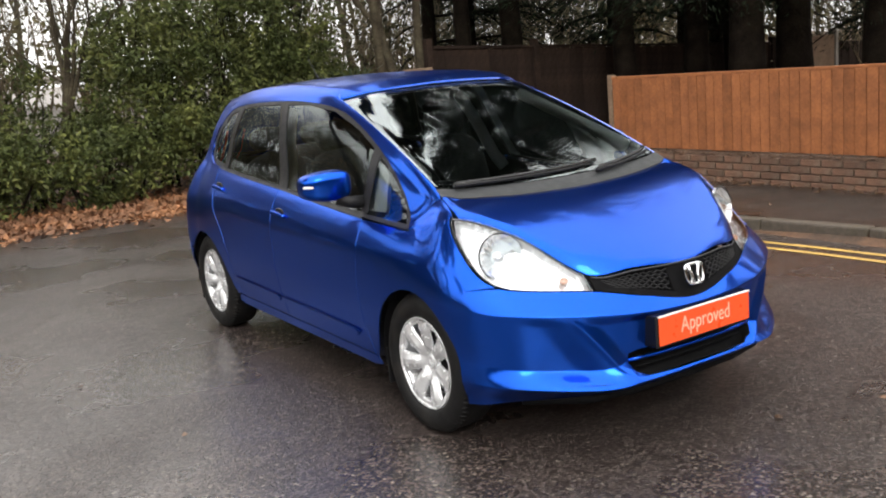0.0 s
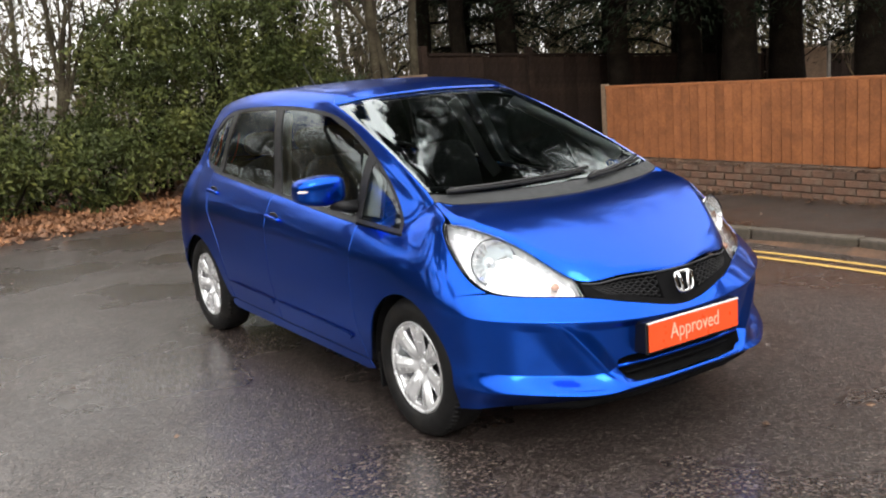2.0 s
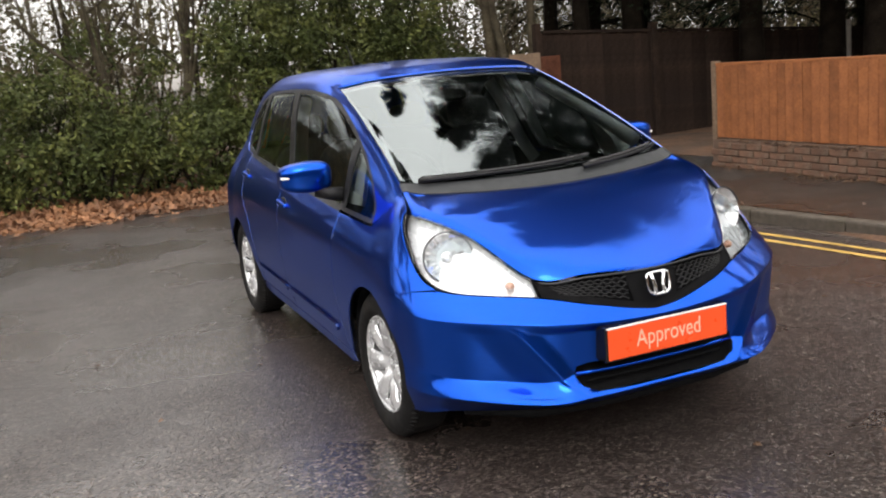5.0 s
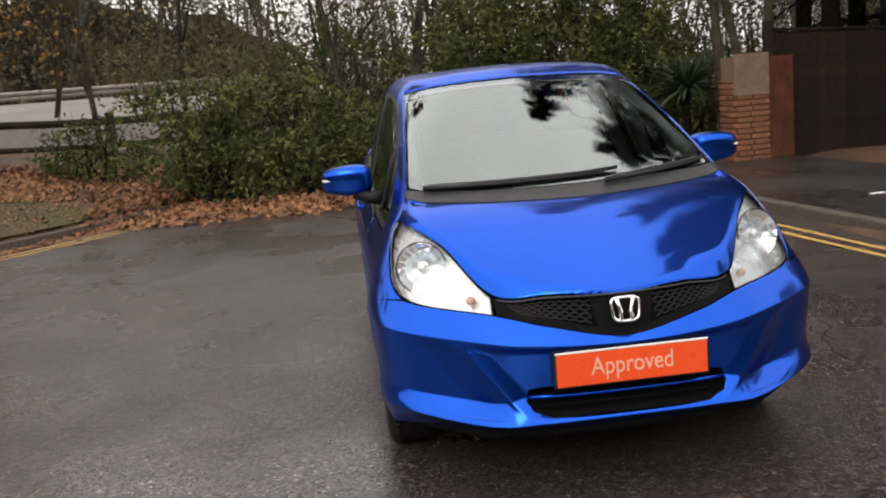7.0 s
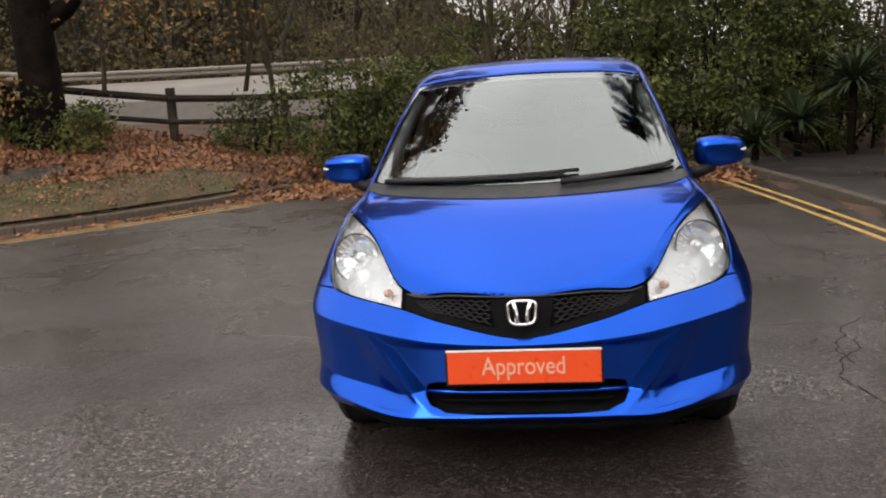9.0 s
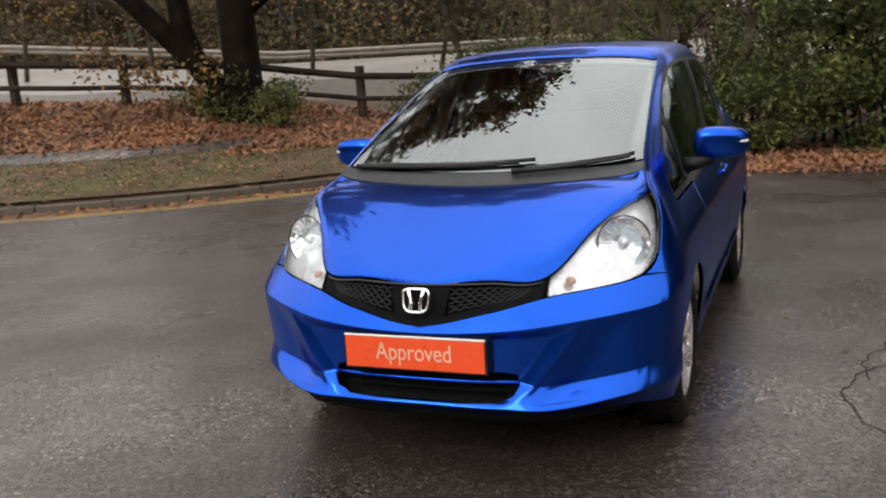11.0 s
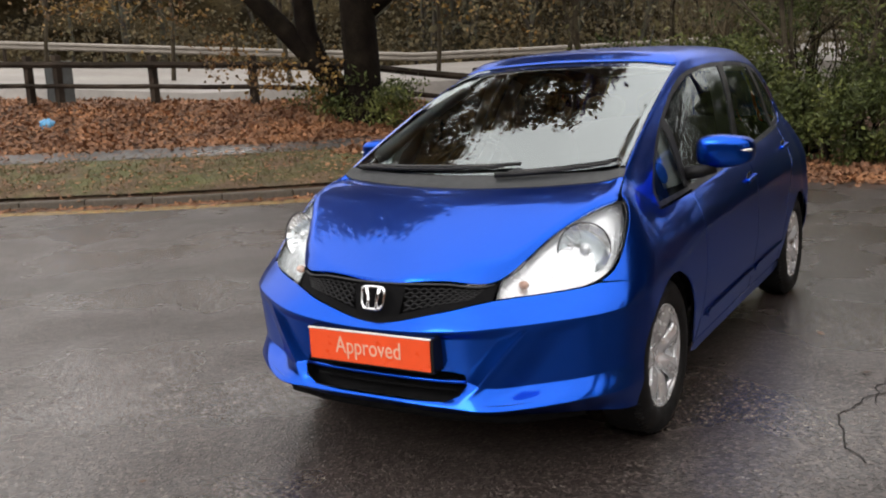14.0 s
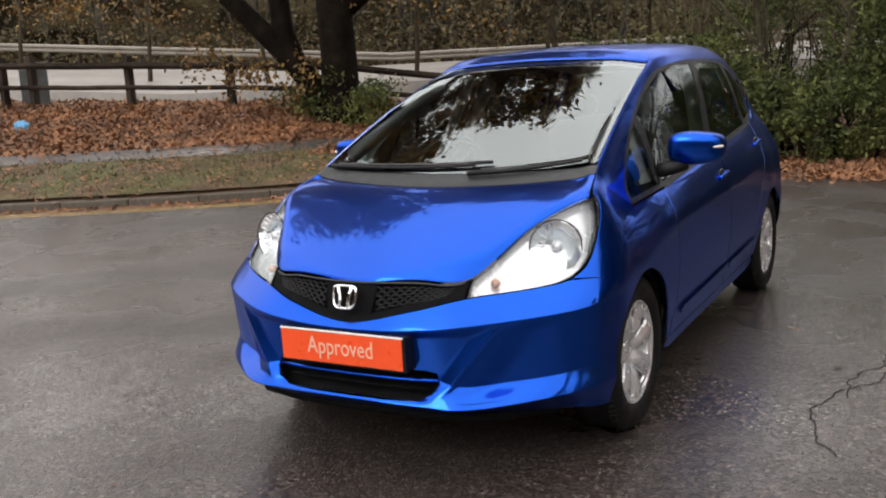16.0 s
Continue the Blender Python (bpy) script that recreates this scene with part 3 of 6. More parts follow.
# Badge: a chrome frame with two bars
bm = bmesh.new()
ring_pts = [(.047 * (abs(math.cos(a)) ** .5) * (1 if math.cos(a) >= 0 else -1) * (1 + .14 * math.sin(a)), .040 * (abs(math.sin(a)) ** .5) * (1 if math.sin(a) >= 0 else -1)) for a in np.linspace(0, math.tau, 41)]
tube(bm, [(x, 0, z) for x, z in ring_pts], 0.0055, 8, False)
for sgn in (1, -1):
    tube(bm, [(sgn * .019, 0, -.036), (sgn * .017, 0, -.010), (sgn * .022, 0, .012), (sgn * .029, 0, .037)], [.0085, .0075, .0075, .0085], 8)
bm.transform(Matrix.Translation((0, -0.796, 0.655)) @ Matrix.Rotation(radians(-14), 4, "X"))
part("badge", bm, CHROME, car, "chrome badge", True)
# Lower intake
intake = panel("lower_intake", mouth, MATTE, label="black lower air intake", whole=True, offset=-0.07, flange=-0.062)
for z in (.335, .37):
    pts = [Vector(skin(*front(x, z))[0]) + Vector((0, .03, 0)) for x in (0, .1, .2, .3)]
    part("intake_slat", tube(bmesh.new(), [(-p.x, p.y, p.z) for p in pts[:0:-1]] + [tuple(p) for p in pts], 0.005, 6), MATTE, intake, "", True)
pts = [Vector(skin(*front(x, .372))[0]) + Vector((0, .004, 0)) for x in (0, .1, .2, .28, .345)]
part("intake_bar", tube(bmesh.new(), [(-p.x, p.y, p.z) for p in pts[:0:-1]] + [tuple(p) for p in pts], 0.0075, 8), PAINT, intake, "blue bar across the intake", True)
# Plate
plate = part("plate_holder", add_box(bmesh.new(), -.268, .268, -.842, -.765, .414, .542, 0.006), GLOSS, car, "black plate holder")
plate_sheet = part("sign_plate", add_box(bmesh.new(), -.259, .259, -.8475, -.8425, .4225, .534, 0.002), ORANGE, plate, "orange plate with pale word")
part("plate_edge", add_box(bmesh.new(), -.262, .262, -.849, -.836, .5355, .5405, 0.001), WHITE, plate, "white top edge")
text = bpy.data.curves.new("word", "FONT")
text.body, text.size, text.extrude, text.align_x, text.align_y = "Approved", 0.088, 0.0006, "CENTER", "CENTER"
holder = new("word", text)
word = bpy.data.meshes.new_from_object(holder.evaluated_get(bpy.context.evaluated_depsgraph_get()))
bpy.data.objects.remove(holder)
word.transform(pose(0, -.8482, .482, 90, 0, 0) @ Matrix.Diagonal((.80, 1, 1, 1)))
word.materials.clear()
word.materials.append(LETTER)
word_ob = new("word", word)
word_ob.parent = plate
word_ob["label"] = "pale raised letters"

# ---- wheels ----
def rim_height(r, a):
    k = abs(((a * 7 / math.tau) % 1.0) - 0.5) * 2
    return -0.026 + 0.022 * (r / 0.19) ** 2 + 0.024 * (1 - abs(1 - k - 0.12) ** 0.8) * ease(r, 0.04, 0.09) * (1 - 0.5 * ease(r, 0.15, 0.19)) - 0.012 * (1 - ease(r, 0.03, 0.06)) + 0.01 * (1 - ease(r, 0.025, 0.034))


def build_wheel():
    bm = bmesh.new()
    seg, rs = 7 * 24, [0.004, 0.018, 0.027, 0.031, 0.038, 0.048, *np.linspace(0.06, 0.178, 20), 0.186, 0.19]
    def spoke_angle(r, k):
        gap, j = 0.16 + 0.24 * ease(r, 0.075, 0.15), k % 24
        if j < 6:
            f = j / 6 * (0.5 - gap / 2)
        elif j <= 18:
            f = 0.5 + (j - 12) / 6 * gap / 2
        else:
            f = 0.5 + gap / 2 + (j - 18) / 6 * (0.5 - gap / 2)
        return (k // 24 + f) * math.tau / 7

    rows = [[bm.verts.new((rim_height(r, spoke_angle(r, k)), r * math.cos(spoke_angle(r, k)), r * math.sin(spoke_angle(r, k)))) for k in range(seg)] for r in rs]
    for i, (a, b) in enumerate(zip(rows, rows[1:])):
        r = (rs[i] + rs[i + 1]) / 2
        for k in range(seg):
            if 6 <= k % 24 < 18 and 0.078 < r < 0.170:
                continue
            bm.faces.new((a[k], b[k], b[(k + 1) % seg], a[(k + 1) % seg]))
    rim = [e for e in bm.edges if e.is_boundary]
    made = bmesh.ops.extrude_edge_only(bm, edges=rim)["geom"]
    for v in made:
        if isinstance(v, bmesh.types.BMVert) and 0.02 < math.hypot(v.co.y, v.co.z) < 0.1889:
            v.co.x -= 0.012
    lathe(bm, [(0.188, -0.004), (0.192, 0.004), (0.199, 0.008), (0.203, 0.005), (0.203, -0.01), (0.19, -0.03), (0.18, -0.16)], 84)
    face = part("rim", bm, ALLOY, None, "seven-spoke silver alloy rim", True)
    bm = bmesh.new()
    lathe(bm, [(0.002, -0.085), (0.13, -0.085), (0.13, -0.075), (0.145, -0.075), (0.145, -0.16), (0.19, -0.16), (0.21, -0.1)], 40)
    drum = part("brake_disc", bm, BLACK, None, "dark brake disc", True)
    bm = bmesh.new()
    lathe(bm, [(0.200, -0.012), (0.206, 0.006), (0.222, 0.018), (0.250, 0.022), (0.276, 0.017), (0.291, 0.006), (0.2985, -0.004), (0.302, -0.018), (0.304, -0.045), (0.3045, -0.080), (0.304, -0.115), (0.302, -0.142), (0.296, -0.158), (0.27, -0.172), (0.20, -0.16)], 96)
    for k in range(72):
        a = k * math.tau / 72
        m = Matrix.Rotation(a, 4, "X") @ Matrix.Translation((-0.012, 0, 0.2995))
        bmesh.ops.create_cube(bm, size=1, matrix=m @ Matrix.Rotation(0.5, 4, "Y") @ Matrix.Diagonal((0.03, 0.016, 0.006, 1)))
    tyre = part("tyre", bm, RUBBER, None, "black wet tyre", True)
    return face, drum, tyre


face, drum, tyre = build_wheel()
rim_parts = (face, drum, tyre)
for sx in (1, -1):
    for wy in (0.0, 2.5):
        hub = new("wheel", tyre.data)
        hub["label"] = "black tyre on a silver alloy rim"
        hub.parent = car
        hub.matrix_local = Matrix.Translation((sx * 0.797, wy, 0.3035)) @ Matrix.Rotation(0 if sx > 0 else math.pi, 4, "Z") @ Matrix.Rotation(radians(17 * sx + wy * 20), 4, "X")
        for src in (face, drum):
            piece = new(src.name.split(".")[0], src.data)
            piece.parent = hub
        bm = lathe(bmesh.new(), [(0.30, -0.25), (0.345, -0.24), (0.352, -0.12), (0.345, 0.0)], 40, Matrix.Translation((sx * 0.80, wy, 0.30)) if sx > 0 else Matrix.Translation((-0.80, wy, 0.30)) @ Matrix.Rotation(math.pi, 4, "Z"))
        bmesh.ops.delete(bm, geom=[v for v in bm.verts if v.co.z < 0.22], context="VERTS")
        part("wheel_arch_liner", bm, BLACK, car, "", True)
        bm = bmesh.new()
        add_box(bm, sx * 0.70 - 0.09, sx * 0.70 + 0.09, wy + 0.335, wy + 0.347, 0.13, 0.30, 0.004)
        part("mud_flap", bm, BLACK, car, "black mud flap")
for o in rim_parts:
    bpy.data.objects.remove(o)

# ---- mirrors, handles, mouldings, wipers, aerial ----
def blob(bm, m, ex=(2.6, 2.6, 2.6), nu=28, nv=18):
    """A rounded box."""
    grid = []
    sg = lambda v, e: math.copysign(abs(v) ** (2 / e), v)
    for i in range(nv + 1):
        b = -math.pi / 2 + math.pi * i / nv
        grid.append([bm.verts.new(m @ Vector((sg(math.cos(b), ex[2]) * sg(math.cos(a), ex[0]), sg(math.cos(b), ex[2]) * sg(math.sin(a), ex[1]), sg(math.sin(b), ex[2])))) for a in np.linspace(0, math.tau, nu, endpoint=False)])
    for a, b in zip(grid, grid[1:]):
        for k in range(nu):
            bm.faces.new((a[k], a[(k + 1) % nu], b[(k + 1) % nu], b[k]))
    bmesh.ops.remove_doubles(bm, verts=bm.verts[:], dist=1e-5)
    bmesh.ops.recalc_face_normals(bm, faces=bm.faces[:])
    return bm


for sx in (1, -1):
    bm = blob(bmesh.new(), Matrix.Diagonal((0.118, 0.072, 0.070, 1)), (4.6, 3.0, 3.8), 40, 24)
    for v in bm.verts:
        if v.co.y > 0.03:
            v.co.y = 0.03 + (v.co.y - 0.03) * 0.25
        v.co.z *= 1 - 0.18 * max(0, v.co.x / 0.118)
        v.co.y += 0.028 * max(0, v.co.x / 0.118) ** 1.5
    turn = Matrix.Translation((0.884, 0.60, 1.045)) @ Matrix.Rotation(radians(3), 4, "Z")
    bm.transform(Matrix.Diagonal((sx, 1, 1, 1)) @ turn)
    if sx < 0:
        bmesh.ops.reverse_faces(bm, faces=bm.faces[:])
    mirror = part("door_mirror", bm, PAINT, car, "blue door mirror with white indicator", True)
    bm = blob(bmesh.new(), Matrix.Diagonal((sx, 1, 1, 1)) @ turn @ Matrix.Translation((0.076, -0.020, 0.006)) @ Matrix.Rotation(radians(22), 4, "Z") @ Matrix.Diagonal((0.040, 0.032, 0.010, 1)), (2.2, 2.2, 2.2))
    part("side_indicator", bm, WHITE, mirror, "white side indicator", True)
    bm = blob(bmesh.new(), Matrix.Diagonal((sx, 1, 1, 1)) @ turn @ Matrix.Translation((-0.005, 0.045, 0.0)) @ Matrix.Diagonal((0.098, 0.006, 0.054, 1)), (3, 2, 3))
    part("mirror_glass", bm, MIRROR, mirror, "", True)
    bm = bmesh.new()
    tube(bm, [(sx * 0.735, 0.53, 0.955), (sx * 0.79, 0.545, 0.962), (sx * 0.84, 0.575, 0.985)], [0.032, 0.028, 0.034], 12)
    part("mirror_foot", bm, BLACK, mirror, "black mirror foot", True)
    for door, hy, hz, w in ((front_doors, 1.31, 0.845, 0.085), (rear_doors, 2.24, 0.925, 0.085)):
        p, n = skin(*side(hy, hz))
        base = Matrix.Translation((p[0] * sx, p[1], p[2]))
        bm = blob(bmesh.new(), base @ Matrix.Translation((sx * 0.014, 0, 0.004)) @ Matrix.Rotation(radians(4), 4, "X") @ Matrix.Diagonal((0.008, w * 0.8, 0.010, 1)), (2.4, 3, 2.4))
        for q in (-1, 1):
            blob(bm, base @ Matrix.Translation((sx * 0.008, q * (w - 0.016), q * 0.005)) @ Matrix.Diagonal((0.014, 0.014, 0.011, 1)), nu=12, nv=8)
        handle = part("door_handle", bm, PAINT, door[0 if sx > 0 else 1], "blue door handle", True)
        bm = blob(bmesh.new(), base @ Matrix.Translation((sx * -0.004, 0, 0)) @ Matrix.Diagonal((0.007, 0.055, 0.032, 1)))
        part("handle_cup", bm, GLOSS, handle, "", True)
    for door, y0, z0, y1, z1 in ((front_doors, .52, .345, 1.365, .368), (rear_doors, 1.41, .369, 2.07, .386)):
        rim = flank((y0, z0 + .006), (y0 + .03, z0 + .017), (y1 - .02, z1 + .017), (y1, z1 + .014), (y1, z1 - .014), (y0 + .02, z0 - .014))
        panel("side_moulding", rim, PAINT, door[0 if sx > 0 else 1], "blue side moulding", offset=0.013, flange=0.016, flip=sx < 0)
for kind, a, b in (("wiper", (3.0, 6.06), (-.55, 6.105)), ("wiper", (-.5, 6.055), (-3.15, 6.085))):
    pts = []
    for k in range(9):
        s = a[0] + (b[0] - a[0]) * k / 8
        p, n = skin(abs(s), a[1] + (b[1] - a[1]) * k / 8)
        pts.append(Vector((p[0] * (1 if s >= 0 else -1), p[1], p[2])) + Vector(n) * 0.018)
    pts = [Vector((-p.x, p.y, p.z)) for p in pts]
    arm = part("wiper", tube(bmesh.new(), pts, [0.012, 0.010, 0.009, 0.008, 0.007, 0.006, 0.006, 0.006, 0.005], 8), BLACK, car, "black windscreen wiper", True)
    blade = []
    for k in range(9):
        s = a[0] + (b[0] - a[0]) * (0.06 + 1.0 * k / 8)
        p, n = skin(abs(s), a[1] + 0.022 + (b[1] - a[1]) * k / 8)
        blade.append(Vector((-p[0] * (1 if s >= 0 else -1), p[1], p[2])) + Vector((0, 0, 1)) * 0.012)
    bm = tube(bmesh.new(), blade, 0.009, 6)
    part("wiper_blade", bm, GLOSS, arm, "", True)
part("aerial", tube(bmesh.new(), [(-0.02, 2.28, 1.505), (-0.02, 2.33, 1.56), (-0.02, 2.42, 1.66)], [0.012, 0.004, 0.0025], 8), BLACK, car, "black roof aerial", True)

# ---- cabin ----
panel("headliner", net((0, 7.05), (3.8, 7.05), (4.4, 7.4), (9.5, 7.4), (11, 7.5), (11, 9.6), (0, 9.6)), TRIM, label="pale headliner", whole=True, offset=-0.045, flange=0)
bm = blob(bmesh.new(), Matrix.Translation((0, 0.27, 0.80)) @ Matrix.Diagonal((0.70, 0.36, 0.145, 1)), (6, 3, 2.6), 48, 18)
part("dashboard", bm, BLACK, car, "black dashboard", True)
bm = blob(bmesh.new(), Matrix.Translation((-.36, 0.46, 0.955)) @ Matrix.Diagonal((0.17, 0.09, 0.045, 1)), (3, 2.5, 2.2))
part("instrument_hood", bm, BLACK, car, "", True)
bm = bmesh.new()
tube(bm, [(0.185 * math.cos(a), 0, 0.185 * math.sin(a)) for a in np.linspace(0, math.tau, 33)], 0.014, 8, False)
blob(bm, Matrix.Diagonal((0.06, 0.02, 0.05, 1)), nu=16, nv=8)
tube(bm, [(-0.18, 0, 0), (0.18, 0, 0)], 0.016, 8)
bm.transform(pose(-.36, .66, .93, -24, 0, 0))
part("steering_wheel", bm, BLACK, car, "black steering wheel", True)
for sx in (1, -1):
    bm = blob(bmesh.new(), pose(sx * .36, 1.06, .52) @ Matrix.Diagonal((0.24, 0.27, 0.09, 1)), (4, 4, 2.5))
    seat = part("front_seat", bm, CLOTH, car, "dark cloth front seat", True)
    bm = blob(bmesh.new(), pose(sx * .36, 1.36, .83, -14, 0, 0) @ Matrix.Diagonal((0.235, 0.075, 0.31, 1)), (3, 3, 3.2))
    part("backrest", bm, CLOTH, seat, "", True)
    bm = blob(bmesh.new(), pose(sx * .36, 1.45, 1.21, -10, 0, 0) @ Matrix.Diagonal((0.135, 0.05, 0.085, 1)), (3, 3, 3))
    tube(bm, [(sx * .36 - .06, 1.43, 1.05), (sx * .36 - .06, 1.44, 1.2)], 0.007, 6)
    tube(bm, [(sx * .36 + .06, 1.43, 1.05), (sx * .36 + .06, 1.44, 1.2)], 0.007, 6)
    part("headrest", bm, CLOTH, seat, "", True)
    inner = [Vector(p - n * 0.052) for p, n in (skin(4.02 + 0.2 * k / 8, 6.2 + 0.7 * k / 8) for k in range(9))]
    part("pillar_trim", tube(bmesh.new(), [(p.x * sx, p.y, p.z) for p in inner], [0.036, 0.034, 0.032, 0.03, 0.03, 0.03, 0.03, 0.03, 0.03], 10), TRIM, car, "pale pillar trim", True)
    panel("corner_trim", flank((.37, .93), (.41, 1.09), (.52, 1.17), (.61, 1.205), (.575, 1.05), (.53, .93), (.37, .93))[:-1], TRIM, car, "pale trim behind the quarter glass", offset=-0.035, flange=0.02, flip=sx < 0)
    part("belt_strap", add_box(bmesh.new(), sx * .60 - .004, sx * .60 + .004, 1.50, 1.545, .75, 1.33, 0.001, Matrix.Rotation(radians(-8), 4, "X")), GREYP, car, "grey seat belt")
    mid = [Vector(p - n * 0.065) for p, n in (skin(*side(1.375 + 0.2 * k / 6, 0.92 + 0.47 * k / 6)) for k in range(7))]
    part("centre_pillar", tube(bmesh.new(), [(p.x * sx, p.y, p.z) for p in mid], 0.035, 8), TRIM, car, "pale centre pillar trim", True)
bm = blob(bmesh.new(), pose(0, 2.05, .55) @ Matrix.Diagonal((0.60, 0.25, 0.10, 1)), (6, 4, 2.5), 40)
blob(bm, pose(0, 2.33, .84, -16, 0, 0) @ Matrix.Diagonal((0.60, 0.07, 0.28, 1)), (6, 3, 3.2), 40)
bench = part("rear_bench", bm, CLOTH, car, "dark cloth rear bench", True)
for x in (-.36, 0, .36):
    part("headrest", blob(bmesh.new(), pose(x, 2.42, 1.17, -10, 0, 0) @ Matrix.Diagonal((0.13, 0.045, 0.075, 1)), (3, 3, 3)), CLOTH, bench, "", True)
part("floor_pan", add_box(bmesh.new(), -.60, .60, -.55, 2.75, .21, .245, 0.01), BLACK, car, "dark floor pan")
bm = blob(bmesh.new(), pose(0, .93, 1.33, -15, 0, 0) @ Matrix.Diagonal((0.11, 0.018, 0.033, 1)), (4, 2, 3))
part("inner_mirror", bm, BLACK, car, "black inner mirror", True)
disc_at, disc_n = skin(*side(.315, .985))
disc_at = Vector(disc_at) - Vector(disc_n) * 0.016
part("sticker", lathe(bmesh.new(), [(0.0005, 0.002), (0.045, 0.002), (0.045, -0.002), (0.0005, -0.002)], 32, Matrix.Translation(disc_at) @ Vector((1, 0, 0)).rotation_difference(Vector(disc_n)).to_matrix().to_4x4()), STICKER, car, "round blue disc behind the quarter glass")

# Dark chin under the front bumper
chin = [(0, -.735), (.28, -.725), (.48, -.68), (.67, -.50)]
bm = bmesh.new()
tube(bm, [(-x, y, .236) for x, y in chin[:0:-1]] + [(x, y, .236) for x, y in chin], 0.024, 8)
part("chin_spoiler", bm, MATTE, car, "black chin under the bumper", True)
# ---- ground: road, kerbs, verge, bank ----
def stony(name, dark, light, chip, wet_lo, wet_hi, bump, film=0.5):
    """Wet tarmac: stone chips in dark binder, damp and dry patches."""
    m = bpy.data.materials.new(name)
    m.use_nodes = True
    n, link = m.node_tree.nodes, m.node_tree.links
    p, co = n["Principled BSDF"], n.new("ShaderNodeTexCoord")

    def tex(kind, scale, **inputs):
        x = n.new("ShaderNodeTex" + kind)
        x.inputs["Scale"].default_value = scale
        for k, v in inputs.items():
            x.inputs[k].default_value = v
        link.new(co.outputs["Object"], x.inputs["Vector"])
        return x

    def ramp(v, a, b, lo, hi):
        x = n.new("ShaderNodeMapRange")
        link.new(v, x.inputs[0])
        for k, val in zip((1, 2, 3, 4), (a, b, lo, hi)):
            x.inputs[k].default_value = val
        return x.outputs[0]

    def mix(f, a, b, kind="MIX"):
        x = n.new("ShaderNodeMix")
        x.data_type, x.blend_type = "RGBA", kind
        for socket, v in ((x.inputs[0], f), (x.inputs[6], a), (x.inputs[7], b)):
            if hasattr(v, "links"):
                link.new(v, socket)
            else:
                socket.default_value = v
        return x.outputs[2]

    stones = tex("Voronoi", chip)
    shade = n.new("ShaderNodeSeparateColor")
    link.new(stones.outputs["Color"], shade.inputs[0])
    patches = tex("Noise", 0.45, Detail=6.0)
    grit = tex("Noise", 16.0, Detail=5.0)
    c = mix(ramp(shade.outputs[0], 0.40, 1.0, 0.0, 1.0), (*dark, 1), (*light, 1))
    c = mix(ramp(shade.outputs[1], 0.955, 0.99, 0.0, 0.8), c, (0.30, 0.26, 0.22, 1))
    c = mix(ramp(patches.outputs["Fac"], 0.35, 0.68, 0.0, 0.55), c, (dark[0] * 0.75, dark[1] * 0.72, dark[2] * 0.7, 1))
    c = mix(ramp(grit.outputs["Fac"], 0.35, 0.65, 0.25, 0.0), c, (dark[0] * 0.5, dark[1] * 0.5, dark[2] * 0.5, 1))
    link.new(c, p.inputs["Base Color"])
    damp = tex("Noise", 0.8, Detail=7.0)
    link.new(ramp(damp.outputs["Fac"], 0.36, 0.62, wet_lo, wet_hi), p.inputs["Roughness"])
    link.new(ramp(damp.outputs["Fac"], 0.36, 0.62, film, film * 0.25), p.inputs["Coat Weight"])
    p.inputs["Coat Roughness"].default_value = 0.27
    p.inputs["Coat IOR"].default_value = 1.4
    h = n.new("ShaderNodeMath")
    h.operation = "MULTIPLY_ADD"
    link.new(ramp(stones.outputs["Distance"], 0.0, 0.6, 1.0, 0.0), h.inputs[0])
    link.new(shade.outputs[2], h.inputs[1])
    link.new(grit.outputs["Fac"], h.inputs[2])
    b = n.new("ShaderNodeBump")
    b.inputs["Strength"].default_value, b.inputs["Distance"].default_value = 0.9, bump
    link.new(h.outputs[0], b.inputs["Height"])
    link.new(b.outputs[0], p.inputs["Normal"])
    return m


ASPHALT = stony("wet_asphalt", (0.024, 0.0186, 0.0168), (0.145, 0.114, 0.104), 85.0, 0.16, 0.42, 0.004)
PAVING = stony("wet_footway", (0.020, 0.017, 0.015), (0.055, 0.047, 0.042), 90.0, 0.22, 0.55, 0.004)
KERB = mat("kerb_stone", (0.105, 0.086, 0.068), 0.6, 0, 0.3, 3, bump=0.003, bump_scale=50, second=(0.06, 0.05, 0.035), mix_scale=2.5)
SOIL = mat("leafy_soil", (0.055, 0.034, 0.022), 0.85, 0, 0.35, 2.5, bump=0.02, bump_scale=14, second=(0.11, 0.055, 0.028), mix_scale=1.3)
TURF = mat("verge_turf", (0.072, 0.074, 0.020), 0.85, 0, 0.35, 3, bump=0.02, bump_scale=40, second=(0.11, 0.066, 0.034), mix_scale=1.4, mix_at=0.47)
YELLOW = mat("yellow_paint", (0.52, 0.33, 0.09), 0.5, 0, 0.2, 5, bump=0.002, bump_scale=120, second=(0.12, 0.08, 0.04), mix_scale=7, mix_at=0.66, mix_soft=0.06)
TARFAR = mat("far_carriageway", (0.20, 0.18, 0.16), 0.5, 0, 0.15, 0.6, bump=0.003, bump_scale=60)

LEFT_KERB = curve2([(-2.75, 10.2), (-3.5, 9.1), (-4.3, 7.75), (-5.15, 6.65), (-6.1, 5.75), (-7.4, 4.95), (-9.2, 4.1), (-13, 2.5), (-22, -1.2), (-45, -10)], 0.25)
RIGHT_KERB = curve2([(2.35, 9.6), (2.6, 8.0), (2.85, 6.2), (3.05, 4.5), (3.22, 3.0), (3.40, 1.5), (3.48, 0.0), (3.45, -4), (3.3, -12), (3.2, -40)], 0.25)
KL, KR = np.array(LEFT_KERB), np.array(RIGHT_KERB)


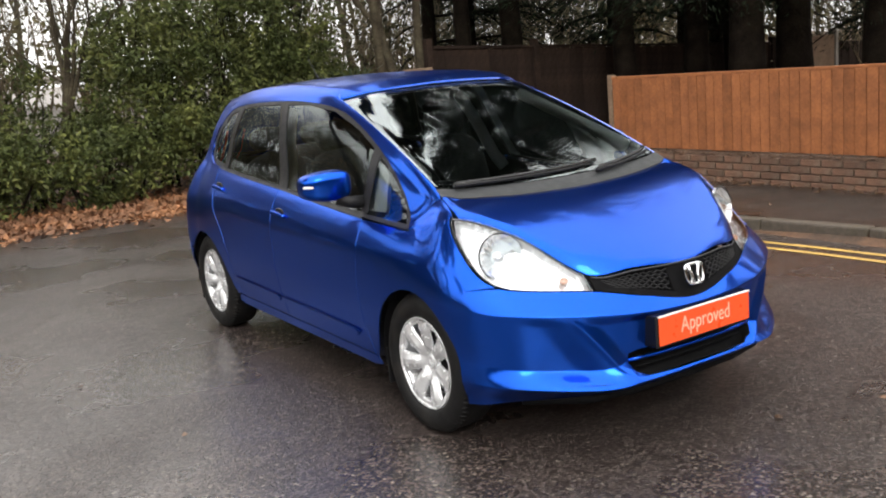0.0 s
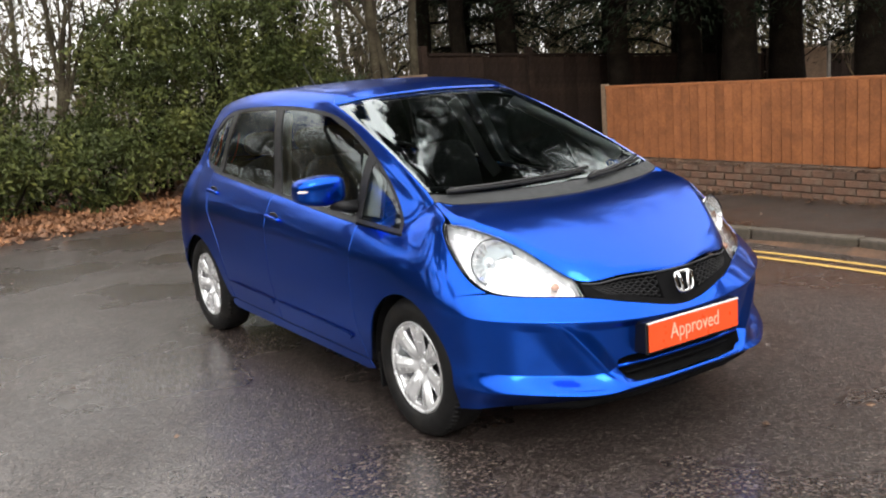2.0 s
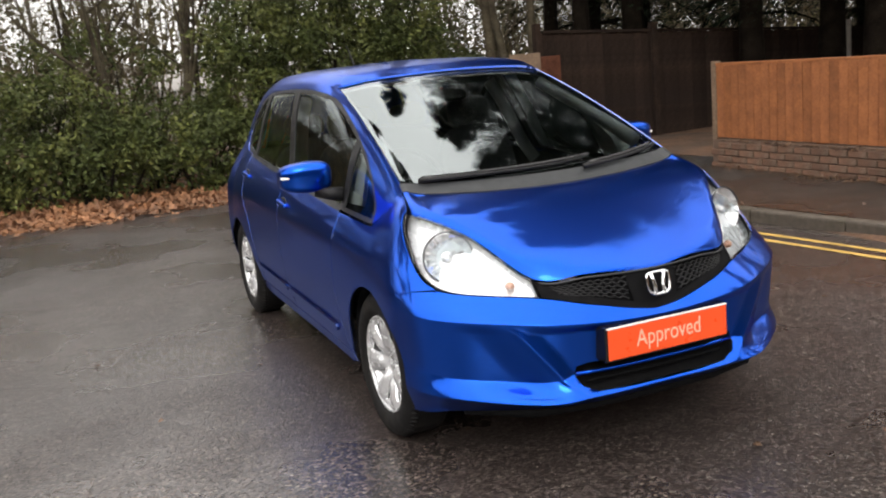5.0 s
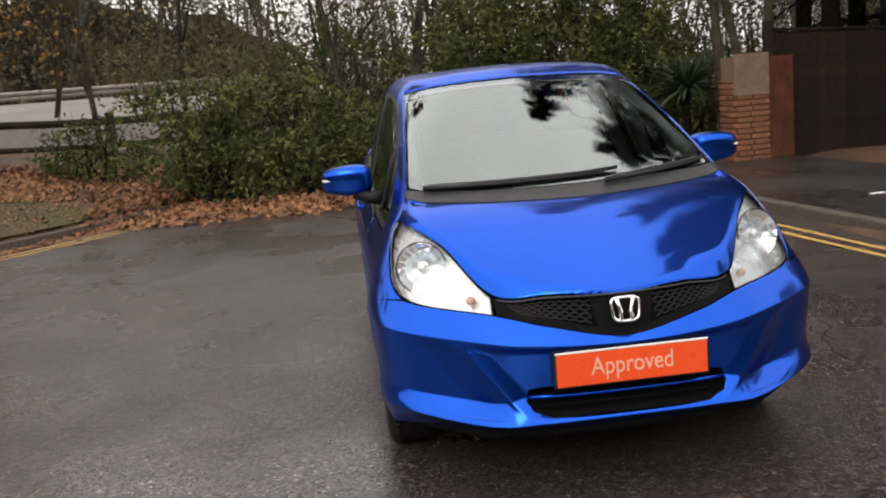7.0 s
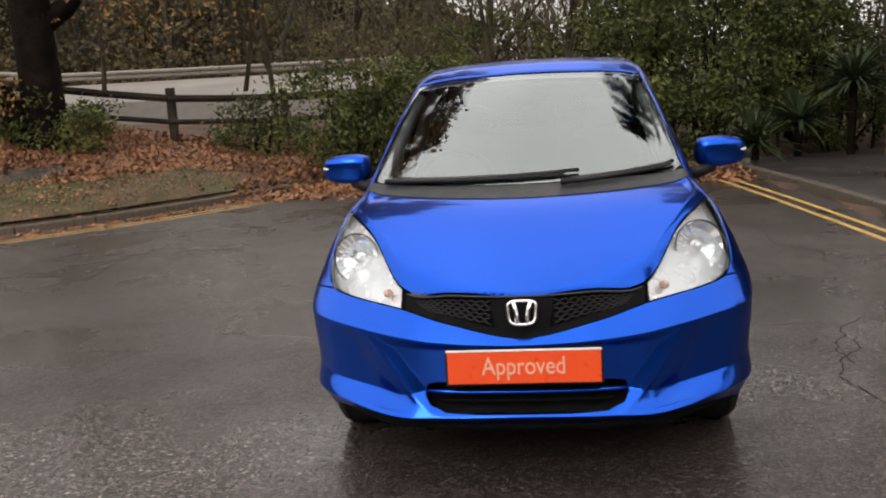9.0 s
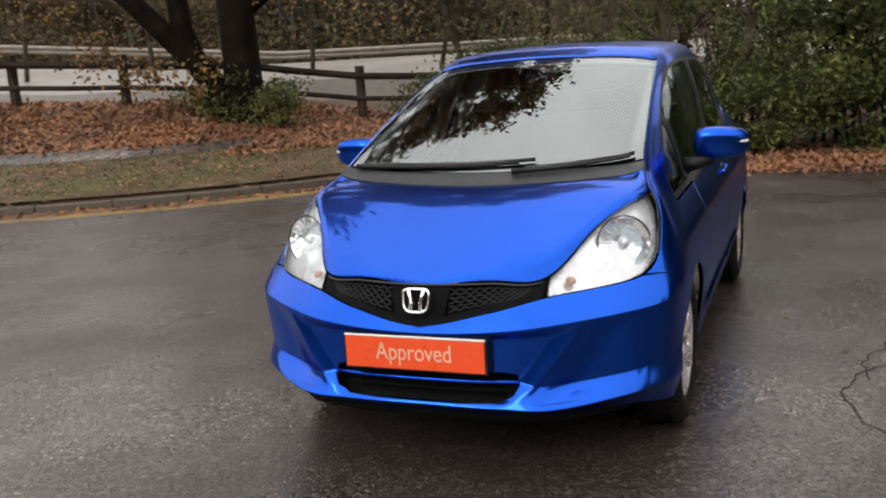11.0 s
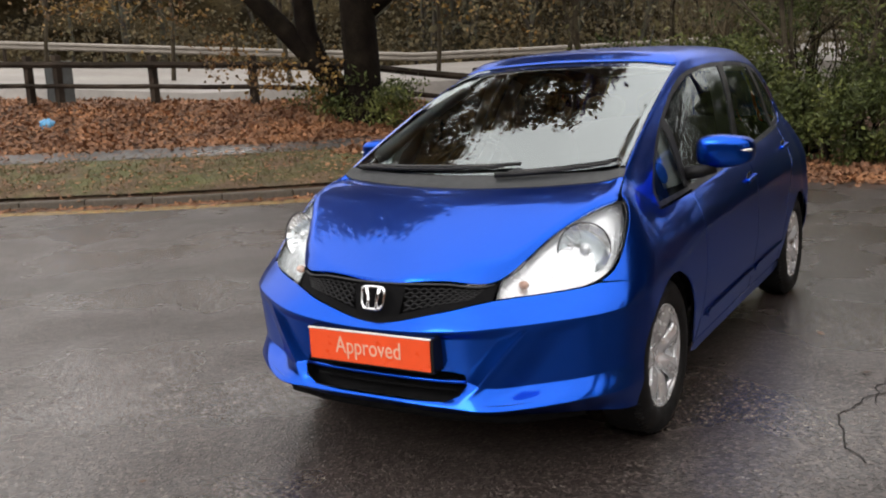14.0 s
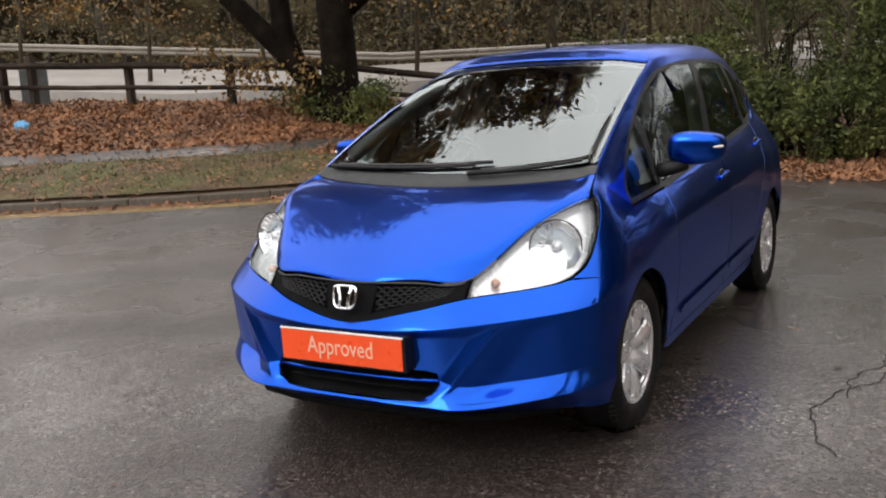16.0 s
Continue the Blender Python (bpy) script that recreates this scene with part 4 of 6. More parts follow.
def beyond(x, y, line, outward):
    """Distance from a kerb, positive on its outward side."""
    p = np.array([x, y])
    a, b = line[:-1], line[1:]
    d = b - a
    t = np.clip(((p - a) * d).sum(1) / (d * d).sum(1), 0, 1)
    off = p - (a + d * t[:, None])
    i = np.linalg.norm(off, axis=1).argmin()
    sign = outward * (d[i, 0] * off[i, 1] - d[i, 1] * off[i, 0])
    return math.copysign(np.linalg.norm(off[i]), sign)


def ground_z(x, y):
    """Height of the land: a verge that climbs to a bank on the left, level soil behind the road's end, a footway on the right."""
    left = beyond(x, y, KL, -1)
    back = y - 8.55 - 0.12 * math.sin(x * 1.7)
    right = beyond(x, y, KR, 1)
    if right > 0 and right >= back - 0.3:
        return 0.05 + 0.06 * ease(right, 2.4, 3.2)
    if left > 0:
        bank = 0.10 + 0.115 * min(left, 3.1) + (0.66 - 0.06 * (max(x, -26) + 12)) * ease(left, 2.9, 6.0)
        return bank * ease(left, -0.1, 0.25) + 0.02
    if back > 0:
        return 0.03 * ease(back, 0, 0.5) + 0.35 * ease(back, 0.6, 4.5)
    return -0.04


def sheet(name, xs, ys, height, material, keep=None, kind="structure", label="", category=""):
    """A grid of ground with the height of a function."""
    zs = [[height(x, y) for x in xs] for y in ys]
    verts = [(x, y, zs[j][i]) for j, y in enumerate(ys) for i, x in enumerate(xs)]
    n = len(xs)
    faces = [(j * n + i, j * n + i + 1, (j + 1) * n + i + 1, (j + 1) * n + i) for j in range(len(ys) - 1) for i in range(n - 1) if keep is None or keep((xs[i] + xs[i + 1]) / 2, (ys[j] + ys[j + 1]) / 2)]
    me = bpy.data.meshes.new(name)
    me.from_pydata(verts, [], faces)
    me.polygons.foreach_set("use_smooth", [True] * len(faces))
    me.materials.append(material)
    return tagged(new(name, me), label, category, kind=kind)


steps = lambda *runs: sorted({round(float(v), 3) for a, b, k in runs for v in np.linspace(a, b, k)})
gx = steps((-600, -60, 8), (-60, -22, 12), (-22, 8, 121), (8, 30, 12), (30, 600, 8))
gy = steps((-600, -40, 8), (-40, 0, 12), (0, 16, 81), (16, 40, 14), (40, 600, 8))
sheet("ground", gx, gy, lambda x, y: ground_z(x, y) + 0.02 * noise.noise((x * 0.8, y * 0.8, 0)) * (1 if ground_z(x, y) > 0.03 else 0), SOIL, label="brown leafy soil rising to a bank", category="ground")


def ribbon(bm, line, offsets, zs):
    """Strips along a kerb line: offsets to its left at given heights."""
    pts = np.array(line)
    d = np.gradient(pts, axis=0)
    d /= np.linalg.norm(d, axis=1)[:, None]
    left = np.stack([-d[:, 1], d[:, 0]], 1)
    rows = [[bm.verts.new((*(p + n * o), z if not callable(z) else z(*(p + n * o)))) for o, z in zip(offsets, zs)] for p, n in zip(pts, left)]
    for a, b in zip(rows, rows[1:]):
        for k in range(len(offsets) - 1):
            bm.faces.new((a[k], b[k], b[k + 1], a[k + 1]))
    return bm


# The road: one flat sheet between the kerbs and the leaf-strewn end
bm = bmesh.new()
rim = [tuple(p) for p in KR] + [tuple(p) for p in KL[::-1]]
vs = [bm.verts.new((x, y, 0)) for x, y in rim]
for a, b in zip(vs, vs[1:] + vs[:1]):
    bm.edges.new((a, b))
bmesh.ops.triangle_fill(bm, use_beauty=True, edges=bm.edges[:], normal=(0, 0, 1))
bmesh.ops.recalc_face_normals(bm, faces=bm.faces[:])
tagged(finish("road", bm, ASPHALT, None, "", False), "wet dark asphalt road surface with cracks", "road", kind="structure")

# Kerb stones, each about 0.9 m long
def kerb(line, side_sign, label, stretch):
    base = tagged(finish("kerb", ribbon(bmesh.new(), line, [side_sign * o for o in ((0.13, 0.01) if side_sign > 0 else (0.01, 0.13))], [0.06, 0.06]), SOIL, None, "", False), label, "kerb", kind="structure")
    pts = np.array(line)
    run = np.r_[0, np.cumsum(np.linalg.norm(np.diff(pts, axis=0), axis=1))]
    bm = add_box(bmesh.new(), -0.445, 0.445, 0.0, 0.125, -0.02, 0.105, 0.018)
    me = bpy.data.meshes.new("kerb_stone")
    bm.to_mesh(me)
    me.materials.append(KERB)
    for k in range(int(run[-1] / 0.9)):
        s = (k + 0.5) * 0.9
        p = np.array([np.interp(s, run, pts[:, i]) for i in (0, 1)])
        q = np.array([np.interp(s + 0.05, run, pts[:, i]) for i in (0, 1)])
        if not stretch(*p):
            continue
        ang = math.degrees(math.atan2(*(q - p)[::-1]))
        ob = new("kerb_stone", me)
        ob.parent = base
        ob.matrix_local = pose(p[0], p[1], 0.004 * random.uniform(-1, 1), 0, 0, ang + (0 if side_sign > 0 else 180) + random.uniform(-0.6, 0.6))
    return base


kerb(LEFT_KERB, -1, "weathered grey kerb along the grass verge", lambda x, y: x > -24 and y < 9.6)
kerb(RIGHT_KERB, 1, "weathered grey kerb along the footway", lambda x, y: y > -8)
for line, sgn in ((LEFT_KERB, 1), (RIGHT_KERB, -1)):
    for o in (0.30, 0.47):
        bm = ribbon(bmesh.new(), [p for p in line if p[1] < 9.3], sorted((sgn * o, sgn * (o + 0.06))), [0.004, 0.004])
        tagged(finish("yellow_line", bm, YELLOW, None, "", False), "worn double yellow line painted on the road", "road marking", group="yellow lines", kind="structure")
# Footway on the right; grass verge and tarmac path on the left
tagged(finish("pavement", ribbon(bmesh.new(), RIGHT_KERB, [0.128, 1.0, 2.4], [0.104, 0.108, 0.125]), PAVING, None, "", False), "dark wet tarmac footway", "pavement", kind="structure")
tagged(finish("grass_verge", ribbon(bmesh.new(), LEFT_KERB[6:], [-2.3, -1.7, -1.2, -0.6, -0.13], [lambda x, y: ground_z(x, y) + 0.05] * 5), TURF, None, "", True), "grass verge strewn with fallen leaves", "grass", kind="structure")
tagged(finish("path", ribbon(bmesh.new(), LEFT_KERB[4:], [-3.1, -2.7, -2.3], [lambda x, y: ground_z(x, y) + 0.055] * 3), PAVING, None, "", True), "narrow wet tarmac path behind the verge", "path", kind="structure")

# Cracks in the asphalt: shallow dark seams
TARSEAM = mat("crack_filler", (0.010, 0.008, 0.007), 0.8, 0, 0.2, 20)
for start, turn, length in (((1.54, -0.05), 78, 1.3), ((1.50, 0.6), 95, 1.0), ((2.0, 3.0), 100, 1.6), ((2.1, 2.2), 20, 0.5), ((-2.3, 3.8), 150, 1.4), ((-1.9, 5.5), 30, 1.1)):
    pts, a, p = [], radians(turn), Vector((*start, 0))
    for k in range(int(length / 0.05)):
        pts.append(tuple(p.xy))
        a += random.uniform(-0.55, 0.55) + (radians(turn) - a) * 0.2
        p += Vector((math.cos(a), math.sin(a), 0)) * 0.05
    bm = ribbon(bmesh.new(), pts, [-0.0035, 0.0035], [0.003, 0.003])
    tagged(finish("crack", bm, TARSEAM, None, "", False), "thin dark crack in the asphalt", "crack", kind="structure")
# ---- leaves, stems and trees ----
EVERGREEN = mat("laurel_leaf", (0.050, 0.064, 0.018), 0.55, 0, 0.3, 3.0, second=(0.11, 0.118, 0.033), mix_scale=1.6, mix_at=0.56, island=0.4, spec=0.2)
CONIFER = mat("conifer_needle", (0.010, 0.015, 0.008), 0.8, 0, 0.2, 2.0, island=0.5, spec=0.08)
AUTUMN = mat("autumn_leaf", (0.22, 0.13, 0.025), 0.6, 0, 0.2, 1.0, second=(0.12, 0.06, 0.02), mix_scale=0.8, island=0.5)
DULL = mat("thin_wood_leaf", (0.10, 0.085, 0.030), 0.7, 0, 0.2, 1.0, second=(0.07, 0.064, 0.022), mix_scale=0.3, island=0.3)
FALLEN = mat("fallen_leaf", (0.30, 0.138, 0.062), 0.7, 0, 0.2, 1.0, second=(0.19, 0.090, 0.046), mix_scale=1.5, island=0.38)
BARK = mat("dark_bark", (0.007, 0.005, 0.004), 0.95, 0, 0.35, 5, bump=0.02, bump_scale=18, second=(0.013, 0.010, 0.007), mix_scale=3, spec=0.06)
PALEBARK = mat("grey_bark", (0.034, 0.027, 0.019), 0.85, 0, 0.35, 4, bump=0.01, bump_scale=25, second=(0.05, 0.05, 0.03), mix_scale=2)
MIDBARK = mat("brown_bark", (0.040, 0.031, 0.022), 0.9, 0, 0.35, 4, bump=0.01, bump_scale=25, second=(0.065, 0.055, 0.036), mix_scale=2, spec=0.1)
HAZEL = mat("pale_twigs", (0.135, 0.108, 0.068), 0.9, 0, 0.3, 1.0, second=(0.085, 0.07, 0.05), mix_scale=0.4, spec=0.1)
SPIKY = mat("yucca_leaf", (0.035, 0.055, 0.022), 0.45, 0, 0.2, 3, island=0.4)
rng = np.random.default_rng(7)


def leaf_mesh(name, centres, sizes, material, aspect=0.5, droop=0.0, flat=0.0, fold=0.15, along_dir=None):
    """Many small folded leaves as one mesh."""
    n = len(centres)
    c = np.asarray(centres, float)
    s = np.broadcast_to(np.asarray(sizes, float), (n,))[:, None]
    d = rng.normal(size=(n, 3)) if along_dir is None else np.asarray(along_dir) + 0.45 * rng.normal(size=(n, 3))
    d[:, 2] = d[:, 2] * (1 - flat) - droop
    d /= np.linalg.norm(d, axis=1)[:, None] + 1e-9
    u = rng.normal(size=(n, 3))
    if flat:
        u = np.cross(d, np.array([0, 0, 1.0]) + rng.normal(size=(n, 3)) * (1 - flat) * 0.8)
    u -= d * (u * d).sum(1)[:, None]
    u /= np.linalg.norm(u, axis=1)[:, None] + 1e-9
    w = np.cross(d, u)
    mid = c + d * s * 0.45
    verts = np.stack([c, mid + u * s * aspect / 2 + w * s * fold, c + d * s, mid - u * s * aspect / 2 + w * s * fold], 1).reshape(-1, 3)
    faces = np.arange(4 * n).reshape(-1, 4)
    tri = np.concatenate([faces[:, [0, 1, 2]], faces[:, [0, 2, 3]]], 1).reshape(-1, 3)
    me = bpy.data.meshes.new(name)
    me.vertices.add(4 * n)
    me.vertices.foreach_set("co", verts.ravel())
    me.loops.add(6 * n)
    me.loops.foreach_set("vertex_index", tri.ravel().astype(np.int32))
    me.polygons.add(2 * n)
    me.polygons.foreach_set("loop_start", np.arange(0, 6 * n, 3, dtype=np.int32))
    me.polygons.foreach_set("loop_total", np.full(2 * n, 3, np.int32))
    me.update(calc_edges=True)
    me.materials.append(material)
    return me


class Wood:
    """Collects tapered limbs into one mesh, and remembers where twigs end."""

    def __init__(self):
        self.v, self.f, self.tips = [], [], []

    def limb(self, pts, radii, seg=6):
        base = len(self.v)
        for i, p in enumerate(pts):
            d = (pts[min(i + 1, len(pts) - 1)] - pts[max(i - 1, 0)]).normalized()
            a = Vector((1, 0, 0)) if abs(d.x) < 0.8 else Vector((0, 1, 0))
            u = (a - d * a.dot(d)).normalized()
            w = d.cross(u)
            for k in range(seg):
                q = k * math.tau / seg
                self.v.append(tuple(p + (u * math.cos(q) + w * math.sin(q)) * radii[i]))
        for i in range(len(pts) - 1):
            for k in range(seg):
                a, b = base + i * seg + k, base + i * seg + (k + 1) % seg
                self.f.append((a, b, b + seg, a + seg))

    def grow(self, p, d, length, radius, depth, spread=0.6, up=0.15, kids=(3, 4), seg=6, wob=0.12):
        n = 5 if depth > 1 else 3
        pts, radii = [Vector(p)], [radius]
        d = Vector(d).normalized()
        for i in range(n):
            d = (d + Vector(rng.normal(size=3)) * wob + Vector((0, 0, up * 0.3))).normalized()
            pts.append(pts[-1] + d * length / n)
            radii.append(radius * (1 - 0.55 * (i + 1) / n))
        self.limb(pts, radii, seg if depth > 1 else 3)
        if depth <= 0:
            self.tips.append((pts[-1], d))
            self.tips.append((pts[-2], d))
            return
        for k in range(rng.integers(*kids) if kids[1] > kids[0] else kids[0]):
            i = int(rng.integers(2, n + 1)) if k else n
            e = (d + Vector(rng.normal(size=3)) * spread + Vector((0, 0, up))).normalized()
            self.grow(pts[i], e, length * rng.uniform(0.55, 0.8), radii[i] * rng.uniform(0.55, 0.8), depth - 1, spread, up, kids, seg, wob)

    def mesh(self, name, material):
        me = bpy.data.meshes.new(name)
        me.from_pydata(self.v, [], self.f)
        me.polygons.foreach_set("use_smooth", [True] * len(self.f))
        me.materials.append(material)
        return me


def mesh_part(name, me, parent, label=""):
    ob = new(name, me)
    ob.parent = parent
    if label:
        ob["label"] = label
    return ob


def shrub(x, y, rx, ry, h, leaves, label, leaf=0.085, low=0.15, material=None):
    """A dense evergreen bush: bent stems and a ragged crown of leaf clumps."""
    z0 = ground_z(x, y)
    bush = thing("evergreen_bush", label, "bush", (x, y, z0), "evergreen bushes")
    wood = Wood()
    for k in range(7):
        a = rng.uniform(0, math.tau)
        wood.grow((rng.normal() * 0.15, rng.normal() * 0.12, -0.05), (math.cos(a) * 0.5 * rx / h, math.sin(a) * 0.5 * ry / h, 1), h * rng.uniform(0.5, 0.75), 0.03, 2, 0.5, 0.2, (2, 4), 5)
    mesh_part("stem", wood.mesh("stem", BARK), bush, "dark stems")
    clumps = int(leaves / 50)
    a, b = rng.uniform(0, math.tau, clumps), rng.uniform(-1, 1, clumps)
    r = rng.uniform(0.35, 1.0, clumps) ** 0.5 * (1 + 0.22 * np.sin(3 * a + x) + 0.15 * np.sin(5 * b + y))
    cz = h * (low + (1 - low) * (0.5 + 0.5 * b) ** 0.85)
    shape = np.sqrt(np.clip(1 - (np.abs(b) ** 2.6), 0.05, 1))
    centre = np.stack([rx * r * shape * np.cos(a), ry * r * shape * np.sin(a), cz + rng.normal(size=clumps) * 0.08], 1)
    pts = (centre[:, None] + rng.normal(size=(clumps, 50, 3)) * np.array([0.13, 0.13, 0.08])).reshape(-1, 3)
    pts[:, 2] = np.maximum(pts[:, 2], 0.04)
    mesh_part("crown", leaf_mesh("crown", pts, rng.uniform(0.7, 1.3, len(pts)) * leaf, material or EVERGREEN, 0.42, 0.15), bush, "glossy green leaves")
    return bush


def conifer(x, y, h, girth, first, label, reach=2.4, z0=None, lean=(0, 0)):
    """A dark conifer: straight trunk, whorls of drooping boughs with sprays."""
    z0 = ground_z(x, y) if z0 is None else z0
    tree = thing("conifer_tree", label, "tree", (x, y, z0), "conifers")
    wood = Wood()
    n = 12
    trunk = [Vector((lean[0] * k / n + rng.normal() * 0.02, lean[1] * k / n + rng.normal() * 0.02, -0.1 + h * k / n)) for k in range(n + 1)]
    wood.limb(trunk, [girth * (1.25 if k == 0 else 1) * (1 - 0.92 * k / n) for k in range(n + 1)], 12)
    sprays, ways = [], []
    z = first
    while z < h - 0.3:
        for k in range(5):
            a = rng.uniform(0, math.tau)
            length = reach * (1 - (z / h) ** 1.4) * rng.uniform(0.6, 1.1) + 0.25
            p = Vector((lean[0] * z / h, lean[1] * z / h, z))
            pts = [p]
            for j in range(6):
                t = (j + 1) / 6
                pts.append(p + Vector((math.cos(a) * length * t, math.sin(a) * length * t, 0.25 * length * t - 0.55 * length * t * t)))
            wood.limb(pts, [0.035 * (1 - 0.13 * j) for j in range(7)], 4)
            for j in range(1, 7):
                m = 38
                sprays.append(np.array(pts[j]) + rng.normal(size=(m, 3)) * np.array([0.16, 0.16, 0.07]) * (0.7 + length * 0.3))
                out = np.array([math.cos(a), math.sin(a), -0.45])
                ways.append(np.repeat(out[None], m, 0))
        z += rng.uniform(0.28, 0.5)
    pts, ways = np.concatenate(sprays), np.concatenate(ways)
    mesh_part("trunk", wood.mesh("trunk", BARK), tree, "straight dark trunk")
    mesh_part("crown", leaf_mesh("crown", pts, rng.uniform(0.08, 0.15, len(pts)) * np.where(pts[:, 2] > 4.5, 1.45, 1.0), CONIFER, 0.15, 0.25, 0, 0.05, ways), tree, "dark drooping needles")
    return tree


def broadleaf(x, y, h, girth, label, depth=4, leaves=0, leaf=0.10, material=None, bark=None, start=0.3, spread=0.55, group="bare trees", fork=0, lean=(0, 0, 1)):
    z0 = ground_z(x, y)
    tree = thing("broadleaf_tree", label, "tree", (x, y, z0), group)
    wood = Wood()
    if fork:
        base = Vector((0, 0, -0.1))
        pts = [base, Vector((0.02, 0, 0.3)), Vector((0.03, 0, 0.75))]
        wood.limb(pts, [girth * 1.35, girth * 1.05, girth], 14)
        for k, (dx, dy, f) in enumerate(((-0.62, -0.05, 0.62), (0.10, 0.05, 0.86), (0.55, 0.15, 0.5))[:fork]):
            wood.grow(pts[-1] - Vector((0, 0, 0.25)), (dx, dy, 1), h * 0.42, girth * f, depth, spread, 0.1, (3, 5), 9, 0.1)
    else:
        wood.grow((0, 0, -0.1), lean, h * start, girth, depth, spread, 0.22, (3, 5), 8, 0.06)
    mesh_part("trunk", wood.mesh("trunk", bark or BARK), tree, "trunk and bare limbs")
    if leaves and wood.tips:
        tips = np.array([tuple(p) for p, _ in wood.tips])
        pick = tips[rng.integers(0, len(tips), leaves)] + rng.normal(size=(leaves, 3)) * 0.22
        mesh_part("crown", leaf_mesh("crown", pick, rng.uniform(0.6, 1.3, leaves) * leaf, material or AUTUMN, 0.6, 0.4), tree, "thin leaves")
    return tree


def oak(x, y, label):
    """An old tree forked from its foot, with a high spreading crown and a few yellow sprays low on the stems."""
    tree = thing("oak_tree", label, "tree", (x, y, ground_z(x, y)))
    wood = Wood()
    V = Vector
    stem = [V((0, 0, -.15)), V((.02, 0, .35)), V((.03, .02, 1.1)), V((.0, .02, 2.0)), V((.05, .06, 3.2)), V((.3, -.2, 4.8)), V((.6, -.6, 6.4))]
    wood.limb(stem, [.45, .35, .32, .31, .27, .22, .17], 14)
    side = [V((-.1, -.06, -.1)), V((-.3, -.17, .55)), V((-.7, -.4, 1.15)), V((-1.4, -.8, 2.05)), V((-2.6, -1.6, 3.6)), V((-3.2, -2.2, 5.6))]
    wood.limb(side, [.26, .22, .20, .17, .14, .10], 11)
    mid = [V((-.6, -.35, 1.0)), V((-.78, -.45, 1.6)), V((-.85, -.45, 2.6)), V((-.7, -.9, 4.4)), V((-.2, -1.8, 6.2))]
    wood.limb(mid, [.20, .19, .17, .14, .10], 10)
    fork = [V((.02, .03, 1.85)), V((.45, .28, 2.2)), V((1.0, .6, 3.0)), V((2.0, .7, 5.0)), V((2.8, -.2, 6.6))]
    wood.limb(fork, [.20, .17, .15, .12, .09], 9)
    ends = [stem[-1], stem[-2], side[-1], mid[-1], fork[-1]]
    centre, size = V((0.4, -1.2, 8.3)), V((4.8, 4.6, 2.0))
    for k in range(64):
        a, r, h = rng.uniform(0, math.tau), rng.uniform(0.15, 1.0) ** 0.6, rng.uniform(-0.8, 1.0)
        goal = centre + V((size.x * r * math.cos(a), size.y * r * math.sin(a), size.z * h * math.sqrt(max(0.1, 1 - r * r * 0.8))))
        root = min(ends, key=lambda e: (e - goal).length)
        bow = (root + goal) / 2 + V((0, 0, 0.6)) + V(rng.normal(size=3)) * 0.4
        wood.limb([root, (root + bow) / 2 + V(rng.normal(size=3)) * 0.12, bow, (bow + goal) / 2 + V(rng.normal(size=3)) * 0.15, goal], [.085, .07, .055, .04, .025], 6)
        for j in range(4):
            wood.grow(goal, V(rng.normal(size=3)) + (goal - root).normalized() * 0.6, 0.8, 0.018, 1, 0.7, 0.05, (3, 4), 4)
    tips = np.array([tuple(p) for p, _ in wood.tips])
    n = 52000
    high = tips[rng.integers(0, len(tips), n)] + rng.normal(size=(n, 3)) * np.array([0.20, 0.20, 0.14])
    low = np.concatenate([np.array(c) + rng.normal(size=(m, 3)) * np.array(s) for c, s, m in (((-.45, -.45, .75), (.16, .16, .28), 330), ((-1.2, -.9, .9), (.3, .25, .18), 260), ((-2.0, -1.2, 1.3), (.35, .3, .25), 220), ((-4.2, -2.4, 2.35), (.5, .5, .22), 420), ((-2.7, -1.7, 2.3), (.4, .4, .3), 260), ((1.0, .4, 2.4), (.5, .4, .25), 260), ((2.2, .8, 2.2), (.6, .5, .4), 320))])
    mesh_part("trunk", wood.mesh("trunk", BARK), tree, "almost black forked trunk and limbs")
    mesh_part("crown", leaf_mesh("crown", high, rng.uniform(0.13, 0.24, n), AUTUMN, 0.6, 0.4), tree, "leaves turning yellow and brown")
    mesh_part("low_leaves", leaf_mesh("low_leaves", low, rng.uniform(0.06, 0.12, len(low)), AUTUMN, 0.6, 0.5), tree, "yellow leaves low on the stems")
    return tree


# Evergreens behind the road's end
for x, y, rx, ry, h, n in ((-2.9, 10.1, 1.0, .9, 1.6, 4600), (-1.7, 10.3, 1.1, .9, 1.5, 4800), (-0.3, 10.2, 1.1, .8, 1.15, 3800), (1.3, 10.5, 1.0, 1.0, 2.5, 9500), (2.3, 10.6, 1.3, 1.0, 2.8, 12000), (3.5, 11.0, 1.1, 0.9, 2.7, 8500), (0.4, 9.5, .8, .5, 1.0, 3600), (1.9, 9.6, .9, .5, 1.2, 4200), (-1.1, 9.5, .8, .5, 1.0, 3300), (-2.5, 9.6, .7, .45, .95, 2700), (4.2, 10.3, .8, .6, 1.0, 2600), (-0.9, 12.6, 1.5, 1.0, 2.0, 3500), (4.3, 12.3, .9, .8, 1.9, 4200), (5.6, 12.9, 1.0, .8, 1.5, 3600)):
    shrub(x, y, rx, ry, h, n, "dense glossy evergreen bush at the road's end", 0.085)
